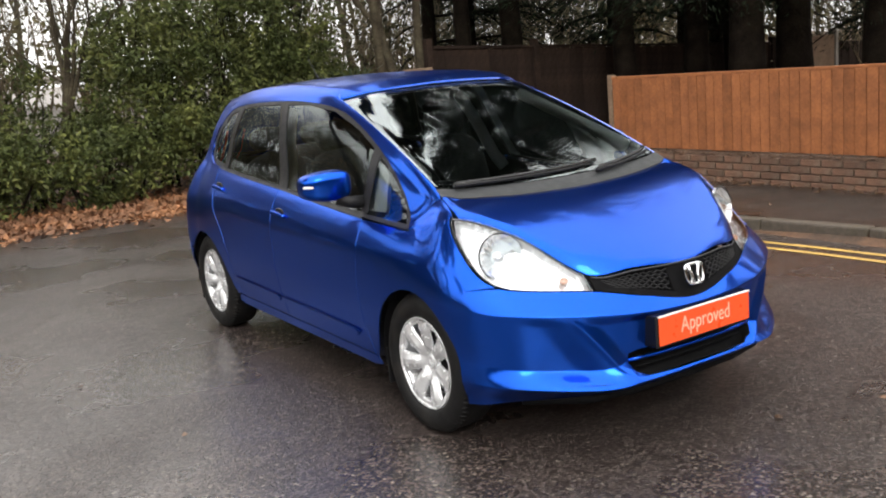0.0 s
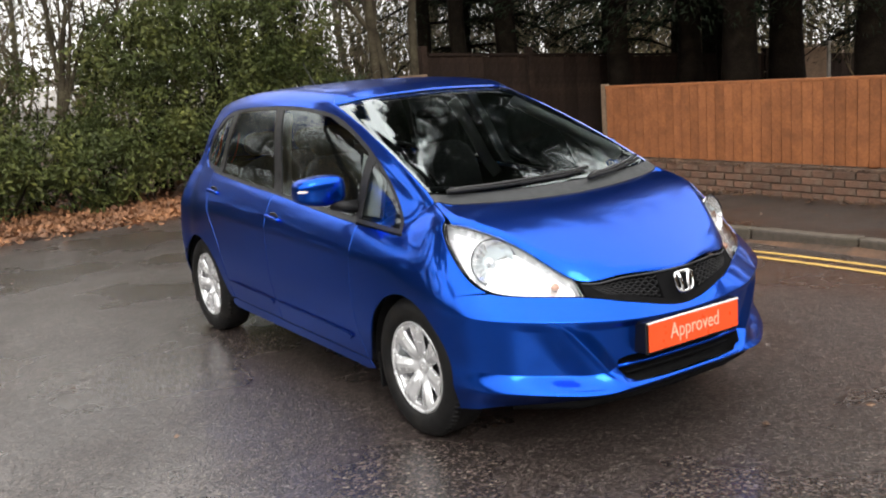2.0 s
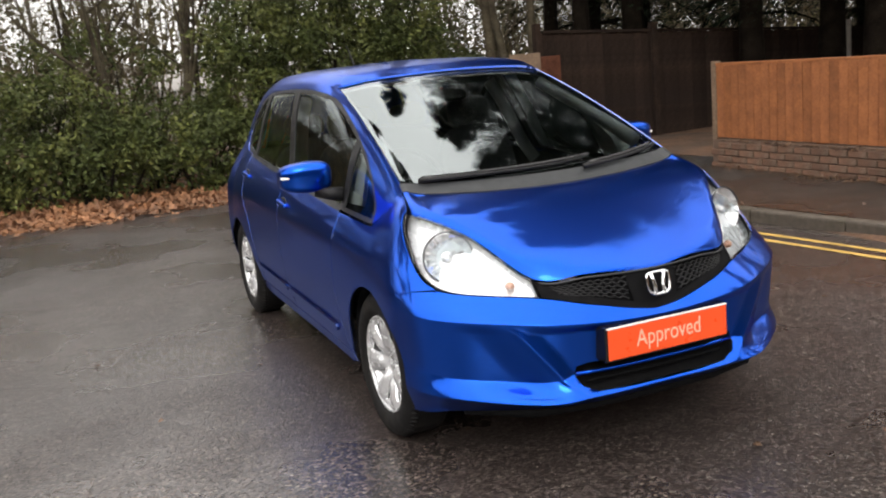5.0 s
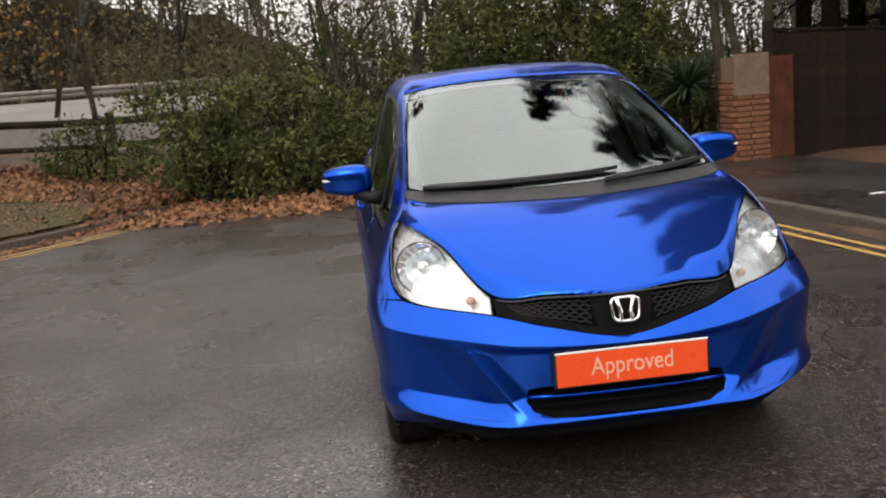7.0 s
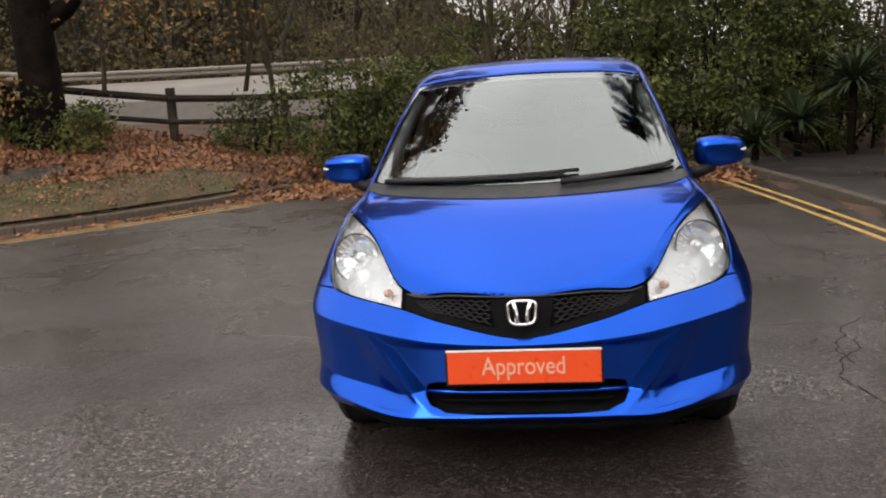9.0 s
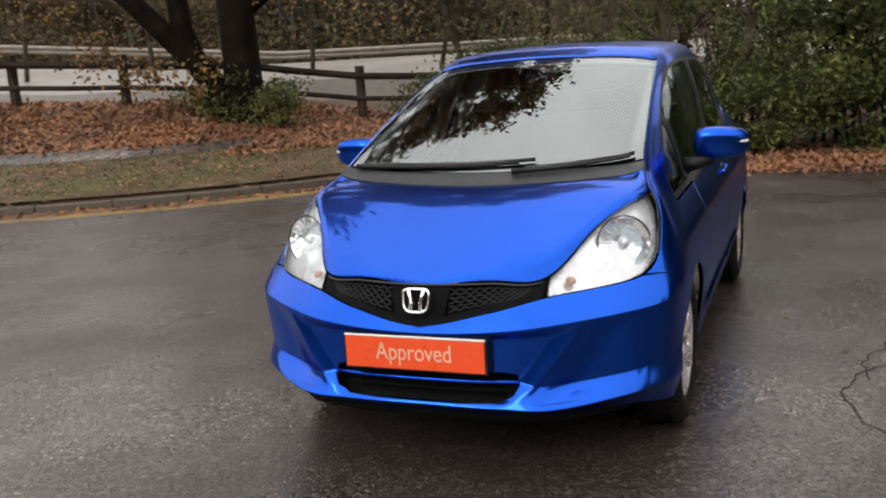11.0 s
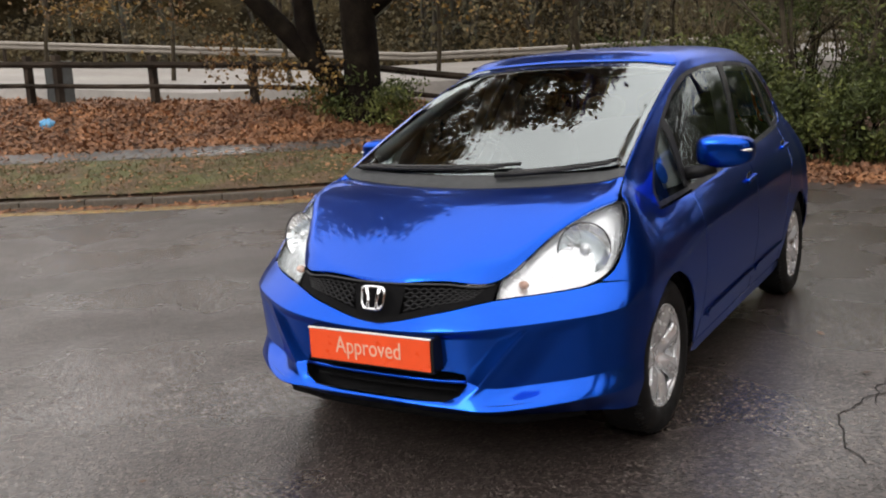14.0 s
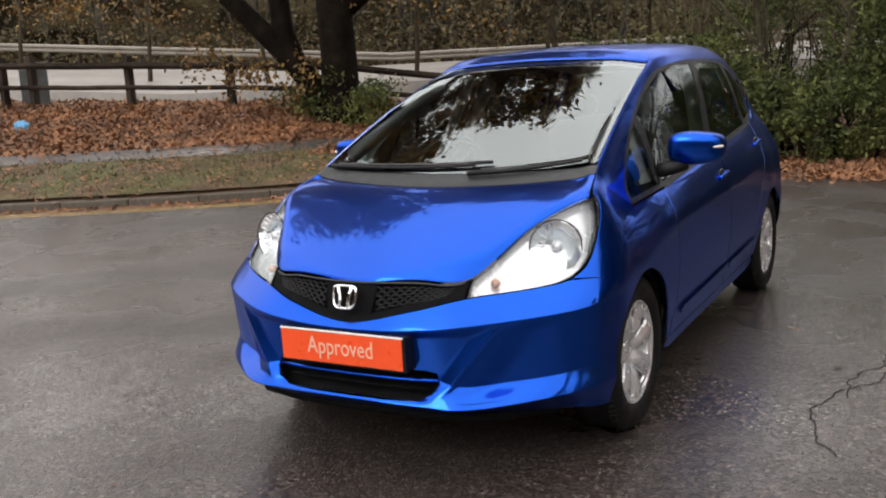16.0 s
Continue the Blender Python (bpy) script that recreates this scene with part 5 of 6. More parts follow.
# ---- fences, walls and pier on the right ----
FENCE = mat("orange_fence_wood", (0.29, 0.105, 0.038), 0.65, 0, 0.2, 5, bump=0.003, bump_scale=60, second=(0.24, 0.088, 0.034), mix_scale=3.5, island=0.12, spec=0.3)
# back fence wood: base colour lowered to carry the shade under the conifers
SHADEDWOOD = mat("dark_fence_wood", (0.015, 0.0095, 0.0075), 0.9, 0, 0.3, 3, bump=0.003, bump_scale=60, second=(0.025, 0.0155, 0.011), mix_scale=2, island=0.25, spec=0.15)
BRICK = mat("worn_brick", (0.165, 0.082, 0.050), 0.85, 0, 0.35, 8, bump=0.006, bump_scale=50, second=(0.12, 0.082, 0.058), mix_scale=3, island=0.22)
PIERBRICK = mat("orange_brick", (0.22, 0.085, 0.040), 0.85, 0, 0.35, 8, bump=0.006, bump_scale=50, second=(0.15, 0.065, 0.036), mix_scale=3, island=0.2)
RUSTWOOD = mat("red_brown_wood", (0.075, 0.028, 0.016), 0.85, 0, 0.3, 5, bump=0.003, bump_scale=60, spec=0.15)
MORTAR = mat("mortar", (0.125, 0.080, 0.056), 0.9, 0, 0.3, 10, bump=0.004, bump_scale=80)
PALEWOOD = mat("pale_board", (0.19, 0.125, 0.08), 0.7, 0, 0.25, 4, bump=0.003, bump_scale=60, island=0.2)
CONCRETE = mat("concrete_post", (0.30, 0.28, 0.25), 0.8, 0, 0.25, 6, bump=0.003, bump_scale=60)
RAILWOOD = mat("old_rail_wood", (0.022, 0.016, 0.012), 0.85, 0, 0.3, 4, bump=0.004, bump_scale=50, second=(0.040, 0.030, 0.022), mix_scale=3, island=0.2, spec=0.15)
STEEL = mat("galvanised_steel", (0.24, 0.215, 0.185), 0.55, 0.2, 0.15, 3, rvar=0.1)
LITTER = mat("blue_litter", (0.10, 0.35, 0.62), 0.4, 0, 0.2, 12)

WX, W0, W1, WZ, FZ = 4.93, -9.0, 4.84, 0.425, 1.225


def shared(bm, name, material):
    me = bpy.data.meshes.new(name)
    bm.to_mesh(me)
    bm.free()
    me.materials.append(material)
    return me


wall = thing("brick_wall", "low worn brick wall under a board fence", "wall", (WX, 0, 0.1), kind="structure")
part("core", add_box(bmesh.new(), -0.045, 0.09, W0, W1 - 0.02, -0.1, WZ - 0.115), MORTAR, wall)
brick = shared(add_box(bmesh.new(), -0.05, 0.05, -0.1045, 0.1045, 0, 0.062, 0.006, None, 1), "brick", BRICK)
for c in range(4):
    k = 0
    y = W1 - 0.11 - (0.1125 if c % 2 else 0)
    while y > W0 and k < 75:
        ob = new("brick", brick)
        ob.parent = wall
        ob.location = (-0.012 + random.uniform(-.004, .004), y, c * 0.0725 - 0.004)
        ob.rotation_euler = (0, 0, random.uniform(-.02, .02))
        y -= 0.2245
        k += 1
fence = thing("board_fence", "orange-stained vertical board fence on a low wall", "fence", (WX, 0, WZ))
H = FZ - WZ
boards = [shared(add_box(bmesh.new(), -0.010, 0.008, 2.3 * k - 0.0535, 2.3 * k + 0.0535, 0, H - 0.03 + 0.003 * (k % 3), 0.004, Matrix.Rotation(radians(2.2), 4, "Z"), 1), "board", FENCE) for k in range(12)]
y, k = W1 - 0.12, 0
while y > -7.0:
    k = int(rng.integers(12))
    ob = new("board", boards[k])
    ob.parent = fence
    ob.location = (random.uniform(-.004, .004), y - 2.3 * k, 0.0)
    y -= 0.113
part("cap", add_box(bmesh.new(), -0.012, 0.052, -7.1, W1 - 0.05, H - 0.03, H, 0.006), FENCE, fence, "dark capping rail")
for z in (0.12, 0.55):
    part("rail", add_box(bmesh.new(), 0.03, 0.075, -7.0, W1 - 0.06, z, z + 0.07, 0.004), FENCE, fence)
part("end_post", add_box(bmesh.new(), -0.02, 0.06, W1 - 0.055, W1 + 0.01, -0.25, H + 0.02, 0.006), PALEWOOD, fence, "pale end post")
for y in (3.3, 1.45, -0.4, -2.2):
    part("post", add_box(bmesh.new(), 0.03, 0.12, y, y + 0.09, -0.2, H - 0.04, 0.005), FENCE, fence)

# Scrap of paper on the footway
bm = add_box(bmesh.new(), -0.07, 0.07, -0.035, 0.035, 0, 0.006, 0.002)
for v in bm.verts:
    v.co.z += 0.008 * noise.noise(v.co * 30)
scrap = finish("paper_scrap", bm, WHITE, None)
scrap.location = (3.98, 4.44, 0.112)
tagged(scrap, "scrap of white paper on the wet footway", "litter")
# Dark close-board fence across the back, the conifers' shade held in its colour
back = thing("dark_fence", "board fence under conifers, their shade put into its dark colour", "fence", (4.80, 8.42, 0.1))
slat = [shared(add_box(bmesh.new(), -0.073, 0.073, -0.012, 0.012, 0, h, 0.003, None, 1), "board", SHADEDWOOD) for h in (1.70, 1.74)]
for k in range(92):
    ob = new("board", slat[k % 2])
    ob.parent = back
    ob.location = (0.08 + k * 0.139, 0.012 * (k % 2) + k * 0.006, -0.05 - 0.0068 * k)
for k in range(7):
    part("post", add_box(bmesh.new(), k * 2.05 - 0.05, k * 2.05 + 0.05, -0.06 + k * 0.09, 0.05 + k * 0.09, -0.1 - 0.1 * k, 1.80 - 0.1 * k, 0.006), CONCRETE if k in (2, 3) else SHADEDWOOD, back)
part("cap", add_box(bmesh.new(), 0, 12.9, -0.04, 0.05, 1.66, 1.70, 0.004), SHADEDWOOD, back).matrix_local = pose(0, 0, 0, 0, 2.8, 2.5)

# Brick pier with a pale board
pier_brick = shared(add_box(bmesh.new(), -0.05, 0.05, -0.1045, 0.1045, 0, 0.062, 0.006, None, 1), "brick", PIERBRICK)
pier = thing("brick_pier", "brick gate pier with a pale board on top", "pier", (4.47, 8.45, 0.1))
part("core", add_box(bmesh.new(), -.205, .205, -.205, .205, 0, 1.0), MORTAR, pier)
for c in range(14):
    for sx, sy, t in ((-.11, -.2, 0), (.11, -.2, 0), (-.2, .11, 90), (-.2, -.11, 90), (.11, .2, 0), (-.11, .2, 0), (.2, .11, 90), (.2, -.11, 90)):
        ob = new("brick", pier_brick)
        ob.parent = pier
        ob.matrix_local = pose(sx + (0.02 if c % 2 else -0.02) * (t == 0), sy + (0.02 if c % 2 else -0.02) * (t != 0), c * 0.0735, 0, 0, t + 90)
part("board", add_box(bmesh.new(), -.24, .24, -.26, -.23, 0.86, 1.40, 0.006), PALEWOOD, pier, "pale weathered board")
part("board", add_box(bmesh.new(), -.22, .22, -.22, .22, 1.03, 1.36, 0.01), PALEWOOD, pier)
part("side_panel", add_box(bmesh.new(), .215, .60, -.19, -.15, 0, 1.34, 0.006), RUSTWOOD, pier, "dark red-brown side panel")
# Pale gate panel far behind the board fence
gate = thing("garden_gate", "pale garden gate between pale posts", "gate", (12.6, 7.4, 0.0))
part("panel", add_box(bmesh.new(), -.35, .35, -.02, .02, 0.2, 1.45, 0.01), PALEWOOD, gate)
for s in (-.4, .4):
    part("post", add_box(bmesh.new(), s - .04, s + .04, -.04, .04, 0, 1.55, 0.01), CONCRETE, gate, "pale post")

# ---- post-and-rail fence, crash barrier and far road on the left ----
def bank_line(d):
    """Points at distance d beyond the left kerb."""
    pts = KL[2:]
    g = np.gradient(pts, axis=0)
    g /= np.linalg.norm(g, axis=1)[:, None]
    return pts + np.stack([g[:, 1], -g[:, 0]], 1) * d


rail_fence = thing("post_and_rail_fence", "dark wooden post-and-rail fence on the bank", "fence")
FENCE_PTS = [(-3.0, 13.6), (-4.75, 12.78), (-6.5, 11.95), (-8.55, 11.35), (-10.3, 10.18), (-12.06, 9.37), (-13.77, 8.57), (-14.3, 8.33), (-16.1, 7.5), (-17.9, 6.65), (-19.7, 5.8), (-21.5, 5.0)]
tops = []
for k, (x, y) in enumerate(FENCE_PTS):
    z = ground_z(x, y)
    tops.append(Vector((x, y, z)))
    part("post", add_box(bmesh.new(), x - .065, x + .065, y - .065, y + .065, z - 0.2, z + 0.95 + 0.04 * random.random(), 0.012), RAILWOOD, rail_fence, "dark square post")
for a, b in zip(tops, tops[1:]):
    for h in (0.40, 0.80):
        bm = bmesh.new()
        tube(bm, [a + Vector((0, -.07, h)), (a + b) / 2 + Vector((0, -.07, h - 0.01)), b + Vector((0, -.07, h))], 0.05 if h < 0.5 else 0.07, 6)
        part("rail", bm, RAILWOOD, rail_fence)
# Carriageway and steel barrier beyond
FAR0, FAR1 = Vector((13.2, 21.3, 0)), Vector((-55.0, -10.6, 0))
fd_ = (FAR1 - FAR0).normalized()
fn_ = Vector((fd_.y, -fd_.x, 0))


def far_z(x):
    return 1.35 + 0.09 * max(0.0, -12.2 - max(x, -40))


bm = bmesh.new()
rows = []
for k in range(60):
    p = FAR0 + (FAR1 - FAR0) * k / 59
    rows.append([bm.verts.new((p.x + fn_.x * o, p.y + fn_.y * o, far_z(p.x) - dz)) for o, dz in ((1.6, 1.5), (2.6, 0), (5.5, -.22), (8.7, -.46), (15.0, -0.5))])
for a, b in zip(rows, rows[1:]):
    for k in range(4):
        bm.faces.new((a[k], a[k + 1], b[k + 1], b[k]))
bmesh.ops.recalc_face_normals(bm, faces=bm.faces[:])
tagged(finish("far_road", bm, TARFAR, None, "", False), "pale wet main road beyond the fence", "road", kind="structure")
barrier = thing("crash_barrier", "long pale steel crash barrier beside the main road", "barrier")
for k in range(25):
    a = FAR0 + (FAR1 - FAR0) * k / 25 + fn_ * 9.0
    b = FAR0 + (FAR1 - FAR0) * (k + 1) / 25 + fn_ * 9.0
    a.z, b.z = far_z(a.x) + 0.66, far_z(b.x) + 0.66
    bm = bmesh.new()
    prof = [(-.11, 0), (-.08, -.05), (-.03, -.05), (0, 0), (.03, -.05), (.08, -.05), (.11, 0), (.11, .03)]
    ra = [bm.verts.new(a + Vector((0, 0, h)) + fn_ * o) for h, o in prof]
    rb = [bm.verts.new(b + Vector((0, 0, h)) + fn_ * o) for h, o in prof]
    for i in range(7):
        bm.faces.new((ra[i], ra[i + 1], rb[i + 1], rb[i]))
    part("beam", bm, STEEL, barrier)
    part("post", add_box(bmesh.new(), a.x - .035, a.x + .035, a.y + .03, a.y + .11, a.z - 0.9, a.z + .06, 0.005), RAILWOOD, barrier)
utility = thing("utility_box", "grey metal cabinet beside the rail fence", "cabinet", (-14.0, 8.75, ground_z(-14.0, 8.75)))
part("body", add_box(bmesh.new(), -.26, .26, -.1, .15, -.1, .85, 0.02), mat("cabinet_grey", (0.10, 0.11, 0.11), 0.6, 0, 0.2, 5), utility)
# A scrap of blue litter on the leaves
bm = blob(bmesh.new(), Matrix.Diagonal((0.16, 0.08, 0.09, 1)))
for v in bm.verts:
    v.co *= 1 + 0.35 * noise.noise(v.co * 18)
bag = finish("litter_bag", bm, LITTER, None)
lx, ly = -12.9, 7.55
bag.location = (lx, ly, ground_z(lx, ly) + 0.07)
tagged(bag, "crumpled blue plastic bag on fallen leaves", "litter")

# ---- trees ----
oak(-8.0, 10.4, "old forked oak with yellowing leaves on the bank")
for x, y, h, g, ln in ((4.48, 9.2, 9, .085, (-.025, 0, 1)), (4.92, 9.5, 9, .08, (-.01, 0, 1)), (5.30, 9.35, 9.5, .085, (.01, 0, 1))):
    broadleaf(x, y, h, g, "slender trunk beside the pier", 3, 300, 0.07, DULL, MIDBARK, 0.62, 0.4, "slender trees", 0, ln)
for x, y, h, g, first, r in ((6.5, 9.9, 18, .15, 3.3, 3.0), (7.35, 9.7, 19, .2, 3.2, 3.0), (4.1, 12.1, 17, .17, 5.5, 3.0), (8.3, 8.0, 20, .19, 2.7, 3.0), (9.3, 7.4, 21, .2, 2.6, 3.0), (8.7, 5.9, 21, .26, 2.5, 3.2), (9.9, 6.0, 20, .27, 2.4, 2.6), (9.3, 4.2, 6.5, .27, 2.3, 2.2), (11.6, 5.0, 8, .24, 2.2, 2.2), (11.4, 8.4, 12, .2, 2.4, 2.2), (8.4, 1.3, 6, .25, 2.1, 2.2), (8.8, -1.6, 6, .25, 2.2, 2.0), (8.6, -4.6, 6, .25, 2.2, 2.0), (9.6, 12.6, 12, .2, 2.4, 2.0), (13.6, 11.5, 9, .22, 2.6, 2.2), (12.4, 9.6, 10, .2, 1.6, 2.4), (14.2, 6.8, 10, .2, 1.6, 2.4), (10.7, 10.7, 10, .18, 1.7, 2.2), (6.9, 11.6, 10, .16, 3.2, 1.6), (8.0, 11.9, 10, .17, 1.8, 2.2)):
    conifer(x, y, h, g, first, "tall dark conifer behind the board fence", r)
for x, y, h in ((-9.5, 15.5, 8), (-12.5, 14.0, 8), (-16.0, 13.6, 7), (-5.2, 13.8, 7), (-19.5, 12.6, 8), (2.0, 12.6, 7), (-3.8, 15.0, 8), (-1.2, 14.2, 8), (0.9, 13.6, 8), (-0.75, 10.7, 6), (0.05, 10.9, 6.5), (2.9, 14.4, 8), (-6.6, 16.0, 8), (-1.9, 17.5, 9), (4.2, 16.0, 9)):
    broadleaf(x, y, h, 0.065, "bare young tree behind the bushes", 3, 350, 0.07, DULL, MIDBARK, 0.42, 0.4, "young trees", 0, (rng.normal() * .08, 0, 1))


# Yuccas beside the pier
def yucca(x, y, stem, spread, n, label):
    plant = thing("yucca_plant", label, "plant", (x, y, ground_z(x, y)), "yuccas")
    wood = Wood()
    wood.limb([Vector((0, 0, -0.05)), Vector((0.03, 0, stem))], [0.06, 0.05], 8)
    mesh_part("stem", wood.mesh("stem", BARK), plant)
    bm = bmesh.new()
    for k in range(n):
        a, e = rng.uniform(0, math.tau), rng.uniform(-0.2, 1.3)
        out = Vector((math.cos(a) * math.cos(e), math.sin(a) * math.cos(e), math.sin(e)))
        sidev = Vector((-math.sin(a), math.cos(a), 0))
        length, last = spread * rng.uniform(0.7, 1.1), None
        for j in range(5):
            t = j / 4
            p = Vector((0.03, 0, stem)) + out * length * t + Vector((0, 0, -0.28 * length * t * t))
            w = 0.030 * (1 - t ** 1.5) + 0.001
            row = (bm.verts.new(p - sidev * w), bm.verts.new(p + Vector((0, 0, -w * .6))), bm.verts.new(p + sidev * w))
            if last:
                bm.faces.new((last[0], last[1], row[1], row[0])), bm.faces.new((last[1], last[2], row[2], row[1]))
            last = row
    part("leaves", bm, SPIKY, plant, "long pointed leaves", True)


yucca(2.75, 9.35, 0.30, 0.85, 110, "low spiky yucca at the footway's end")
yucca(4.0, 9.35, 1.05, 0.85, 120, "tall spiky yucca beside the footway")
yucca(3.35, 9.5, 0.55, 0.8, 100, "low spiky yucca at the footway's end")
shrub(-7.9, 10.2, 1.3, .5, .7, 2600, "low green undergrowth round a tree foot", 0.09, 0.05)
shrub(-4.7, 11.2, .9, .5, .8, 2000, "low green undergrowth on the bank", 0.09, 0.05)

SODDEN = mat("sodden_leaf", (0.10, 0.055, 0.03), 0.5, 0, 0.2, 2, island=0.5)
# ---- fallen leaves ----
def scatter(n, where, z_of, lift=0.012):
    pts = []
    while len(pts) < n:
        x, y = where()
        pts.append((x, y, z_of(x, y) + lift * rng.uniform(0.3, 1.5)))
    return pts


BANKS = [bank_line(d) for d in np.linspace(3.15, 7.0, 24)]
bank_pts = scatter(32000, lambda: tuple(BANKS[rng.integers(24)][rng.integers(2, 62)] + rng.normal(size=2) * 0.16), ground_z, 0.06)
mesh = leaf_mesh("fallen_leaves", bank_pts, rng.uniform(0.055, 0.115, len(bank_pts)), FALLEN, 0.7, 0, 0.55, 0.2)
tagged(new("fallen_leaves", mesh), "thick brown fallen leaves covering the bank", "leaves", kind="stuff")
def litter_spot():
    while True:
        x, y = rng.uniform(-8.5, -1.8), rng.uniform(7.8, 12.6)
        off = beyond(x, y, KL, -1)
        if off > 3.1 or (off > 1.7 and x > -6.8) or (off > 0.1 and y > 9.3):
            return x, y


near_pts = scatter(12500, litter_spot, lambda x, y: ground_z(x, y) + 0.05, 0.03)
tagged(new("fallen_leaves", leaf_mesh("fallen_leaves", near_pts, rng.uniform(0.055, 0.11, len(near_pts)), FALLEN, 0.7, 0, 0.55, 0.2)), "orange-brown leaves heaped below the fence", "leaves", kind="stuff")
end_pts = scatter(13000, lambda: (rng.uniform(-4.2, 2.5), 8.2 + abs(rng.normal()) * 0.95 + 0.2 * rng.normal()), lambda x, y: max(ground_z(x, y), 0.0), 0.04)
tagged(new("fallen_leaves", leaf_mesh("fallen_leaves", end_pts, rng.uniform(0.05, 0.11, len(end_pts)), FALLEN, 0.7, 0, 0.6, 0.2)), "brown fallen leaves along the road's end", "leaves", kind="stuff")
VERGE = [bank_line(d) for d in np.linspace(0.15, 3.0, 12)]
verge_pts = scatter(2200, lambda: tuple(VERGE[rng.integers(12)][rng.integers(2, 62)] + rng.normal(size=2) * 0.12), lambda x, y: ground_z(x, y) + 0.055, 0.02)
tagged(new("fallen_leaves", leaf_mesh("fallen_leaves", verge_pts, rng.uniform(0.05, 0.10, len(verge_pts)), FALLEN, 0.7, 0, 0.8, 0.15)), "scattered leaves on the grass verge", "leaves", kind="stuff")
GUTTER = [bank_line(d) for d in (-0.05, -0.1, -0.16, -0.25, -0.4, -0.6)]
gut_pts = scatter(2600, lambda: tuple(GUTTER[int(abs(rng.normal()) * 2) % 6][rng.integers(0, 50)] + rng.normal(size=2) * 0.06), lambda x, y: 0.004, 0.012)
tagged(new("fallen_leaves", leaf_mesh("fallen_leaves", gut_pts, rng.uniform(0.04, 0.09, len(gut_pts)), FALLEN, 0.7, 0, 0.85, 0.12)), "brown leaves lying along the kerb", "leaves", kind="stuff")
road_pts = scatter(80, lambda: (rng.uniform(-6, 3), rng.uniform(-3.5, 8.5)), lambda x, y: 0.003, 0.006)
tagged(new("fallen_leaves", leaf_mesh("fallen_leaves", road_pts, rng.uniform(0.03, 0.055, len(road_pts)), SODDEN, 0.7, 0, 0.92, 0.08)), "few small leaves stuck to the wet road", "leaves", kind="stuff")
foot_pts = scatter(420, lambda: tuple(KR[rng.integers(2, 60)] + np.array([abs(rng.normal()) * 0.7 + 0.2, 0]) + rng.normal(size=2) * 0.2), lambda x, y: 0.115, 0.01)
tagged(new("fallen_leaves", leaf_mesh("fallen_leaves", foot_pts, rng.uniform(0.02, 0.05, len(foot_pts)), SODDEN, 0.7, 0, 0.9, 0.1)), "leaves and dirt along the footway", "leaves", kind="stuff")
# Dirt and leaves lodged on the wall's ledge and along its foot
ledge_pts = scatter(900, lambda: (WX - 0.045 + rng.normal() * 0.012, rng.uniform(-5.5, W1 - 0.05)), lambda x, y: WZ - 0.03, 0.012)
foot_line = scatter(1300, lambda: (WX - 0.07 - abs(rng.normal()) * 0.09, rng.uniform(-5.5, W1)), lambda x, y: 0.118, 0.012)
for pts, what in ((ledge_pts, "dirt and leaf crumbs on the wall's ledge"), (foot_line, "dead leaves gathered along the wall's foot")):
    tagged(new("fallen_leaves", leaf_mesh("fallen_leaves", pts, rng.uniform(0.02, 0.055, len(pts)), SODDEN, 0.7, 0, 0.8, 0.15)), what, "leaves", kind="stuff")
# Grass tufts of the verge
gp = np.array(scatter(12000, lambda: tuple(VERGE[rng.integers(9)][rng.integers(2, 60)] + rng.normal(size=2) * 0.1), lambda x, y: ground_z(x, y) + 0.045, 0.0))
GRASS = mat("grass_blade", (0.085, 0.080, 0.020), 0.7, 0, 0.2, 2, second=(0.11, 0.085, 0.035), mix_scale=1.5, island=0.5)
tagged(new("grass", leaf_mesh("grass", gp, rng.uniform(0.04, 0.09, len(gp)), GRASS, 0.12, -1.2, 0, 0.05)), "short tufted grass on the verge", "grass", kind="stuff")

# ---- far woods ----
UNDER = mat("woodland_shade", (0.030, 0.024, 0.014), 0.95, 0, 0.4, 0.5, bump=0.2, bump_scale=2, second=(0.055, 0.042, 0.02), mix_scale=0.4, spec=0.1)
MIDLEAF = mat("woodland_leaf", (0.085, 0.060, 0.022), 0.8, 0, 0.2, 0.6, second=(0.055, 0.046, 0.019), mix_scale=0.25, island=0.3)
wood = Wood()
leafy, low = [], []
for k in range(150):
    a = rng.uniform(-0.30, math.pi * 0.97)
    d = rng.uniform(29, 46)
    x, y = -6 + d * math.cos(a), 2 + d * math.sin(a)
    if (Vector((x, y, 0)) - FAR0).dot(fn_) < 16 and x < 14:
        continue
    z = 0.6 - 0.05 * (x + 5)
    before = len(wood.tips)
    wood.grow((x, y, z - 0.3), (rng.normal() * .06, 0, 1), rng.uniform(4, 6.5), rng.uniform(.09, .19), 3, 0.5, 0.25, (3, 5), 5, 0.08)
    tips = np.array([tuple(p) for p, _ in wood.tips[before:]])
    dense_here = 850 if x < -3 else 500
    leafy.append(tips[rng.integers(0, len(tips), dense_here)] + rng.normal(size=(dense_here, 3)) * 0.7)
    low.append(np.stack([x + rng.normal(size=620) * 2.2, y + rng.normal(size=620) * 1.6, z + np.abs(rng.normal(size=620)) * 1.7], 1))
tagged(new("far_woods", wood.mesh("far_woods", PALEBARK)), "bare winter wood beyond the main road", "woods", kind="stuff")
for pts, m, what in ((np.concatenate(leafy), DULL, "thin yellow-brown foliage of the far wood"), (np.concatenate(low), MIDLEAF, "brown undergrowth of the far wood")):
    tagged(new("far_foliage", leaf_mesh("far_foliage", pts, rng.uniform(0.11, 0.27, len(pts)), m, 0.7, 0.2)), what, "woods", kind="stuff")
twigs, tints = Wood(), []
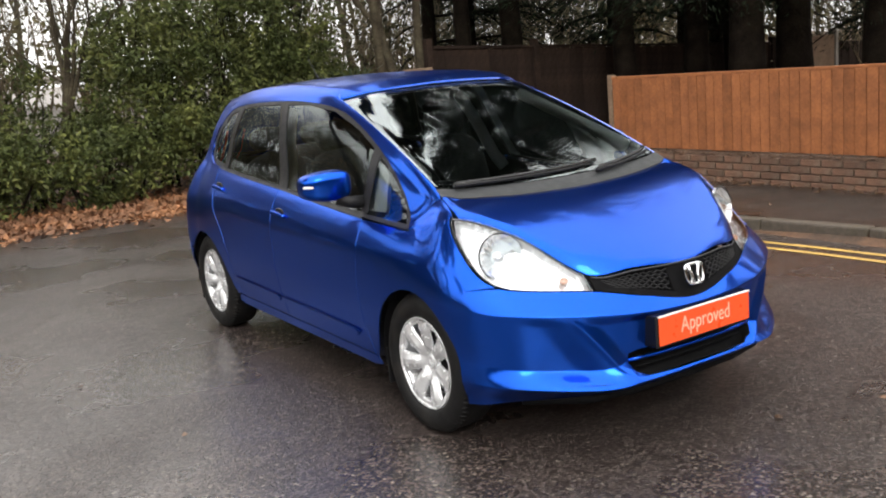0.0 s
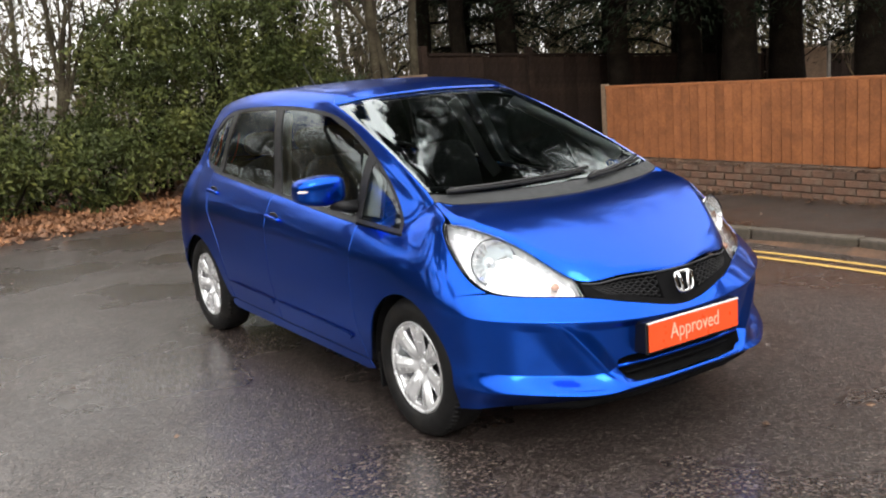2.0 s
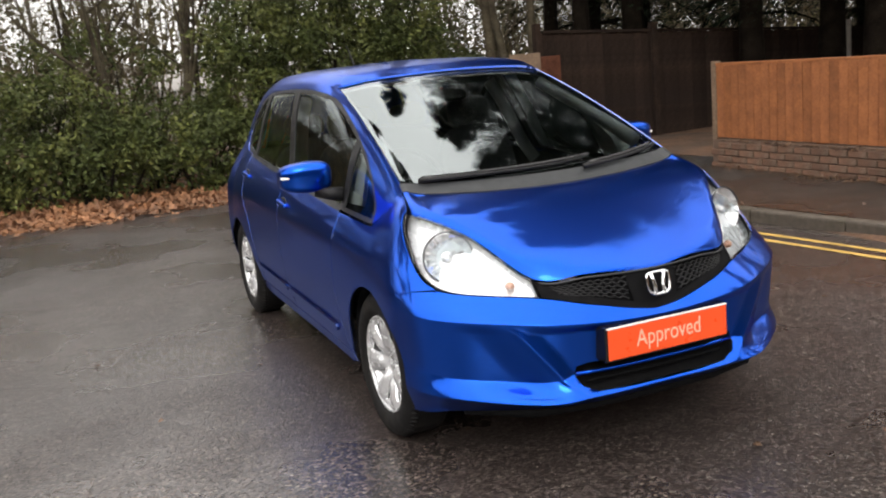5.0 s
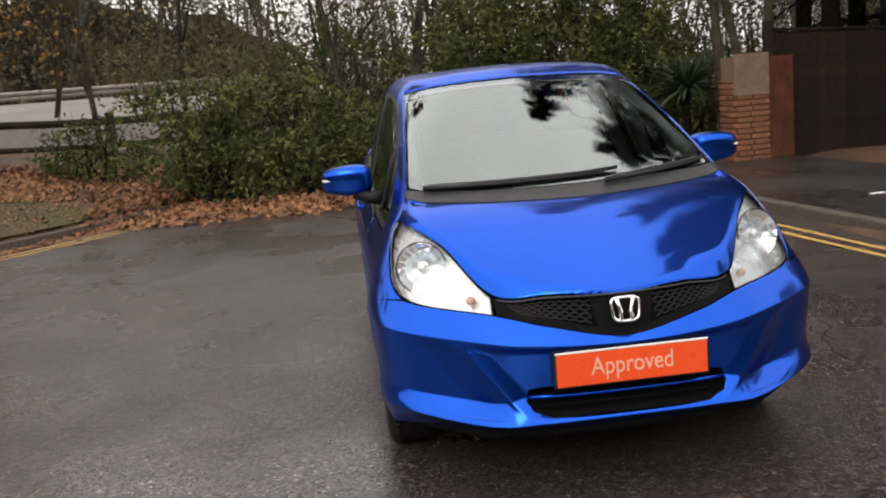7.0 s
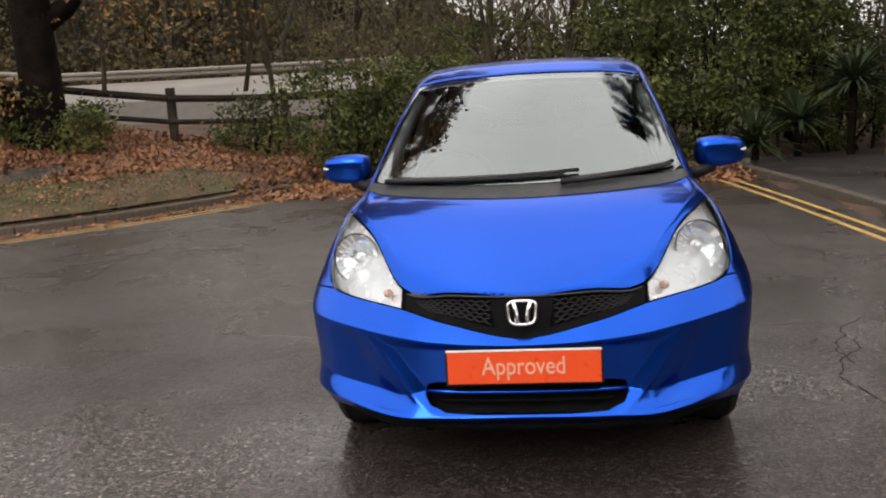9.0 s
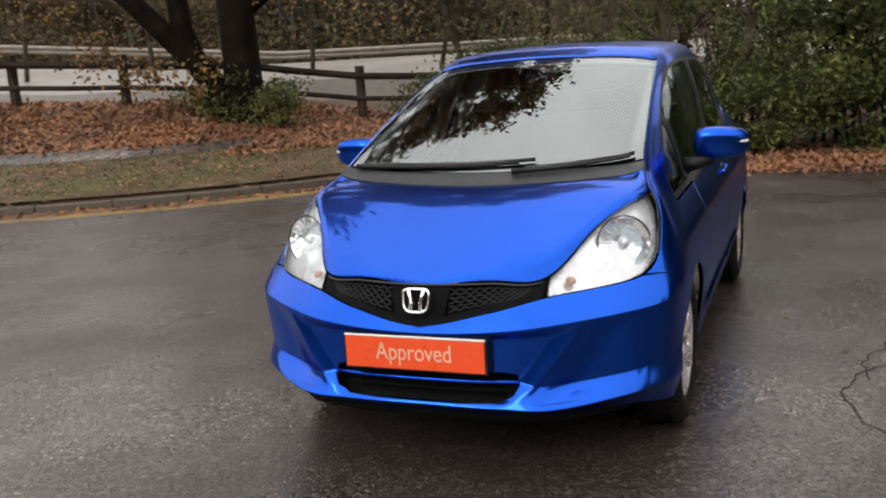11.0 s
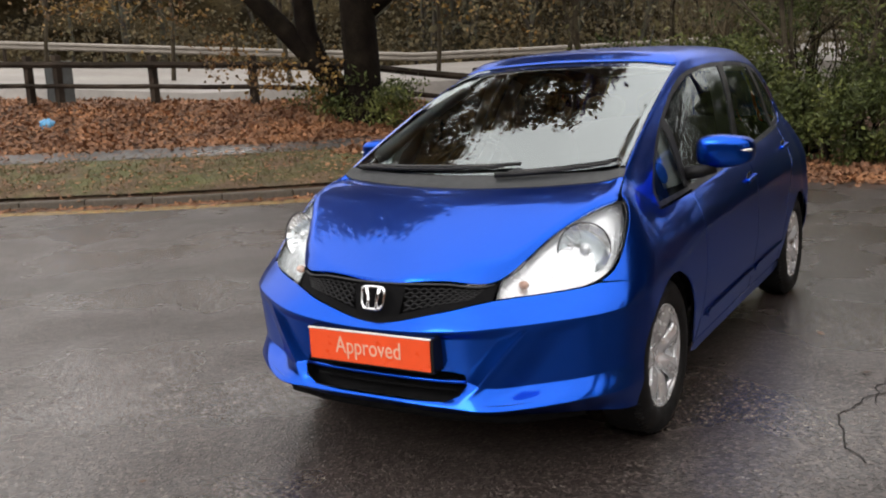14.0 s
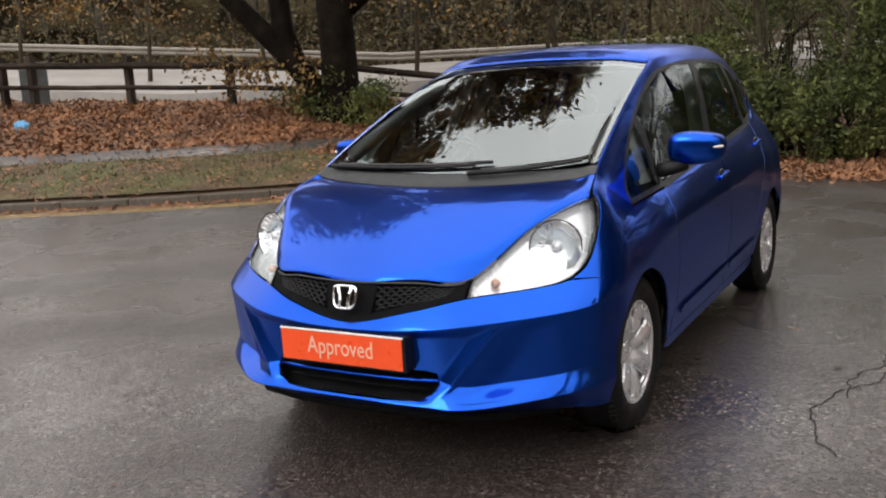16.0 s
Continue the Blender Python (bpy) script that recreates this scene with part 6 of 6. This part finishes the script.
for k in range(265):
    x, y = (rng.uniform(-8, 26), rng.uniform(20, 34)) if k < 110 else (rng.uniform(-4, 14), rng.uniform(13, 19)) if k < 185 else (rng.uniform(13, 30), rng.uniform(5, 26))
    if k < 110 and (Vector((x, y, 0)) - FAR0).dot(fn_) < 15 and x < 13:
        continue
    before = len(twigs.tips)
    for j in range(3):
        twigs.grow((x + rng.normal() * .4, y + rng.normal() * .4, -0.3), (rng.normal() * .16, rng.normal() * .1, 1), rng.uniform(1.6, 2.8), rng.uniform(.025, .05), 3, 0.42, 0.3, (3, 4), 4, 0.09)
    tips = np.array([tuple(p) for p, _ in twigs.tips[before:]])
    tints.append(tips[rng.integers(0, len(tips), 130)] * np.array([1, 1, rng.uniform(0.5, 1.0)]) + rng.normal(size=(130, 3)) * 0.3)
tints = np.concatenate(tints)
tagged(new("thin_foliage", leaf_mesh("thin_foliage", tints, rng.uniform(0.07, 0.16, len(tints)), DULL, 0.6, 0.3)), "last olive leaves in the bare thicket", "foliage", kind="stuff")
tagged(new("far_woods", twigs.mesh("far_woods", HAZEL)), "pale thicket of bare twigs", "woods", kind="stuff")
# The dense heart of the wood: a ragged sheet behind its first trees, its shade put into a dark colour, closing the
# place all round, unseen behind the camera
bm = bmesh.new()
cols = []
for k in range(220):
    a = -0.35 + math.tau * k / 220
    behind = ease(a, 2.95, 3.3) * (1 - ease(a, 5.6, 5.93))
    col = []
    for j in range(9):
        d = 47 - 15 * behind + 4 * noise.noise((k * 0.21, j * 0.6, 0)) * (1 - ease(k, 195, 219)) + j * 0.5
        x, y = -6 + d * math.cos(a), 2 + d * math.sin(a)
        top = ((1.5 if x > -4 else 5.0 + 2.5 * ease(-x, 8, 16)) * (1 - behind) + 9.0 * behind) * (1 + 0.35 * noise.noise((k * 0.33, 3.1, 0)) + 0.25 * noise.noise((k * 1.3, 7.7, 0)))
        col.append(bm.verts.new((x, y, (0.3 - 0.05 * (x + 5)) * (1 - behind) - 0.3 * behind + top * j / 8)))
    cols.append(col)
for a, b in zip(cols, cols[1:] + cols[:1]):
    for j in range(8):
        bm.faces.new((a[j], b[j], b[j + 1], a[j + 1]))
crest = np.repeat(np.array([tuple(c[8].co) for c in cols]), 100, 0)
crest = crest + rng.normal(size=crest.shape) * np.array([1.6, 1.6, 1.0])
tagged(new("far_foliage", leaf_mesh("far_foliage", crest, rng.uniform(0.15, 0.4, len(crest)), MIDLEAF, 0.6, 0.2)), "ragged twig tops of the distant wood", "woods", kind="stuff")
tagged(finish("backdrop", bm, UNDER, None, "", True), "dark sheet standing for the shaded depth of the wood", "woods", kind="structure")
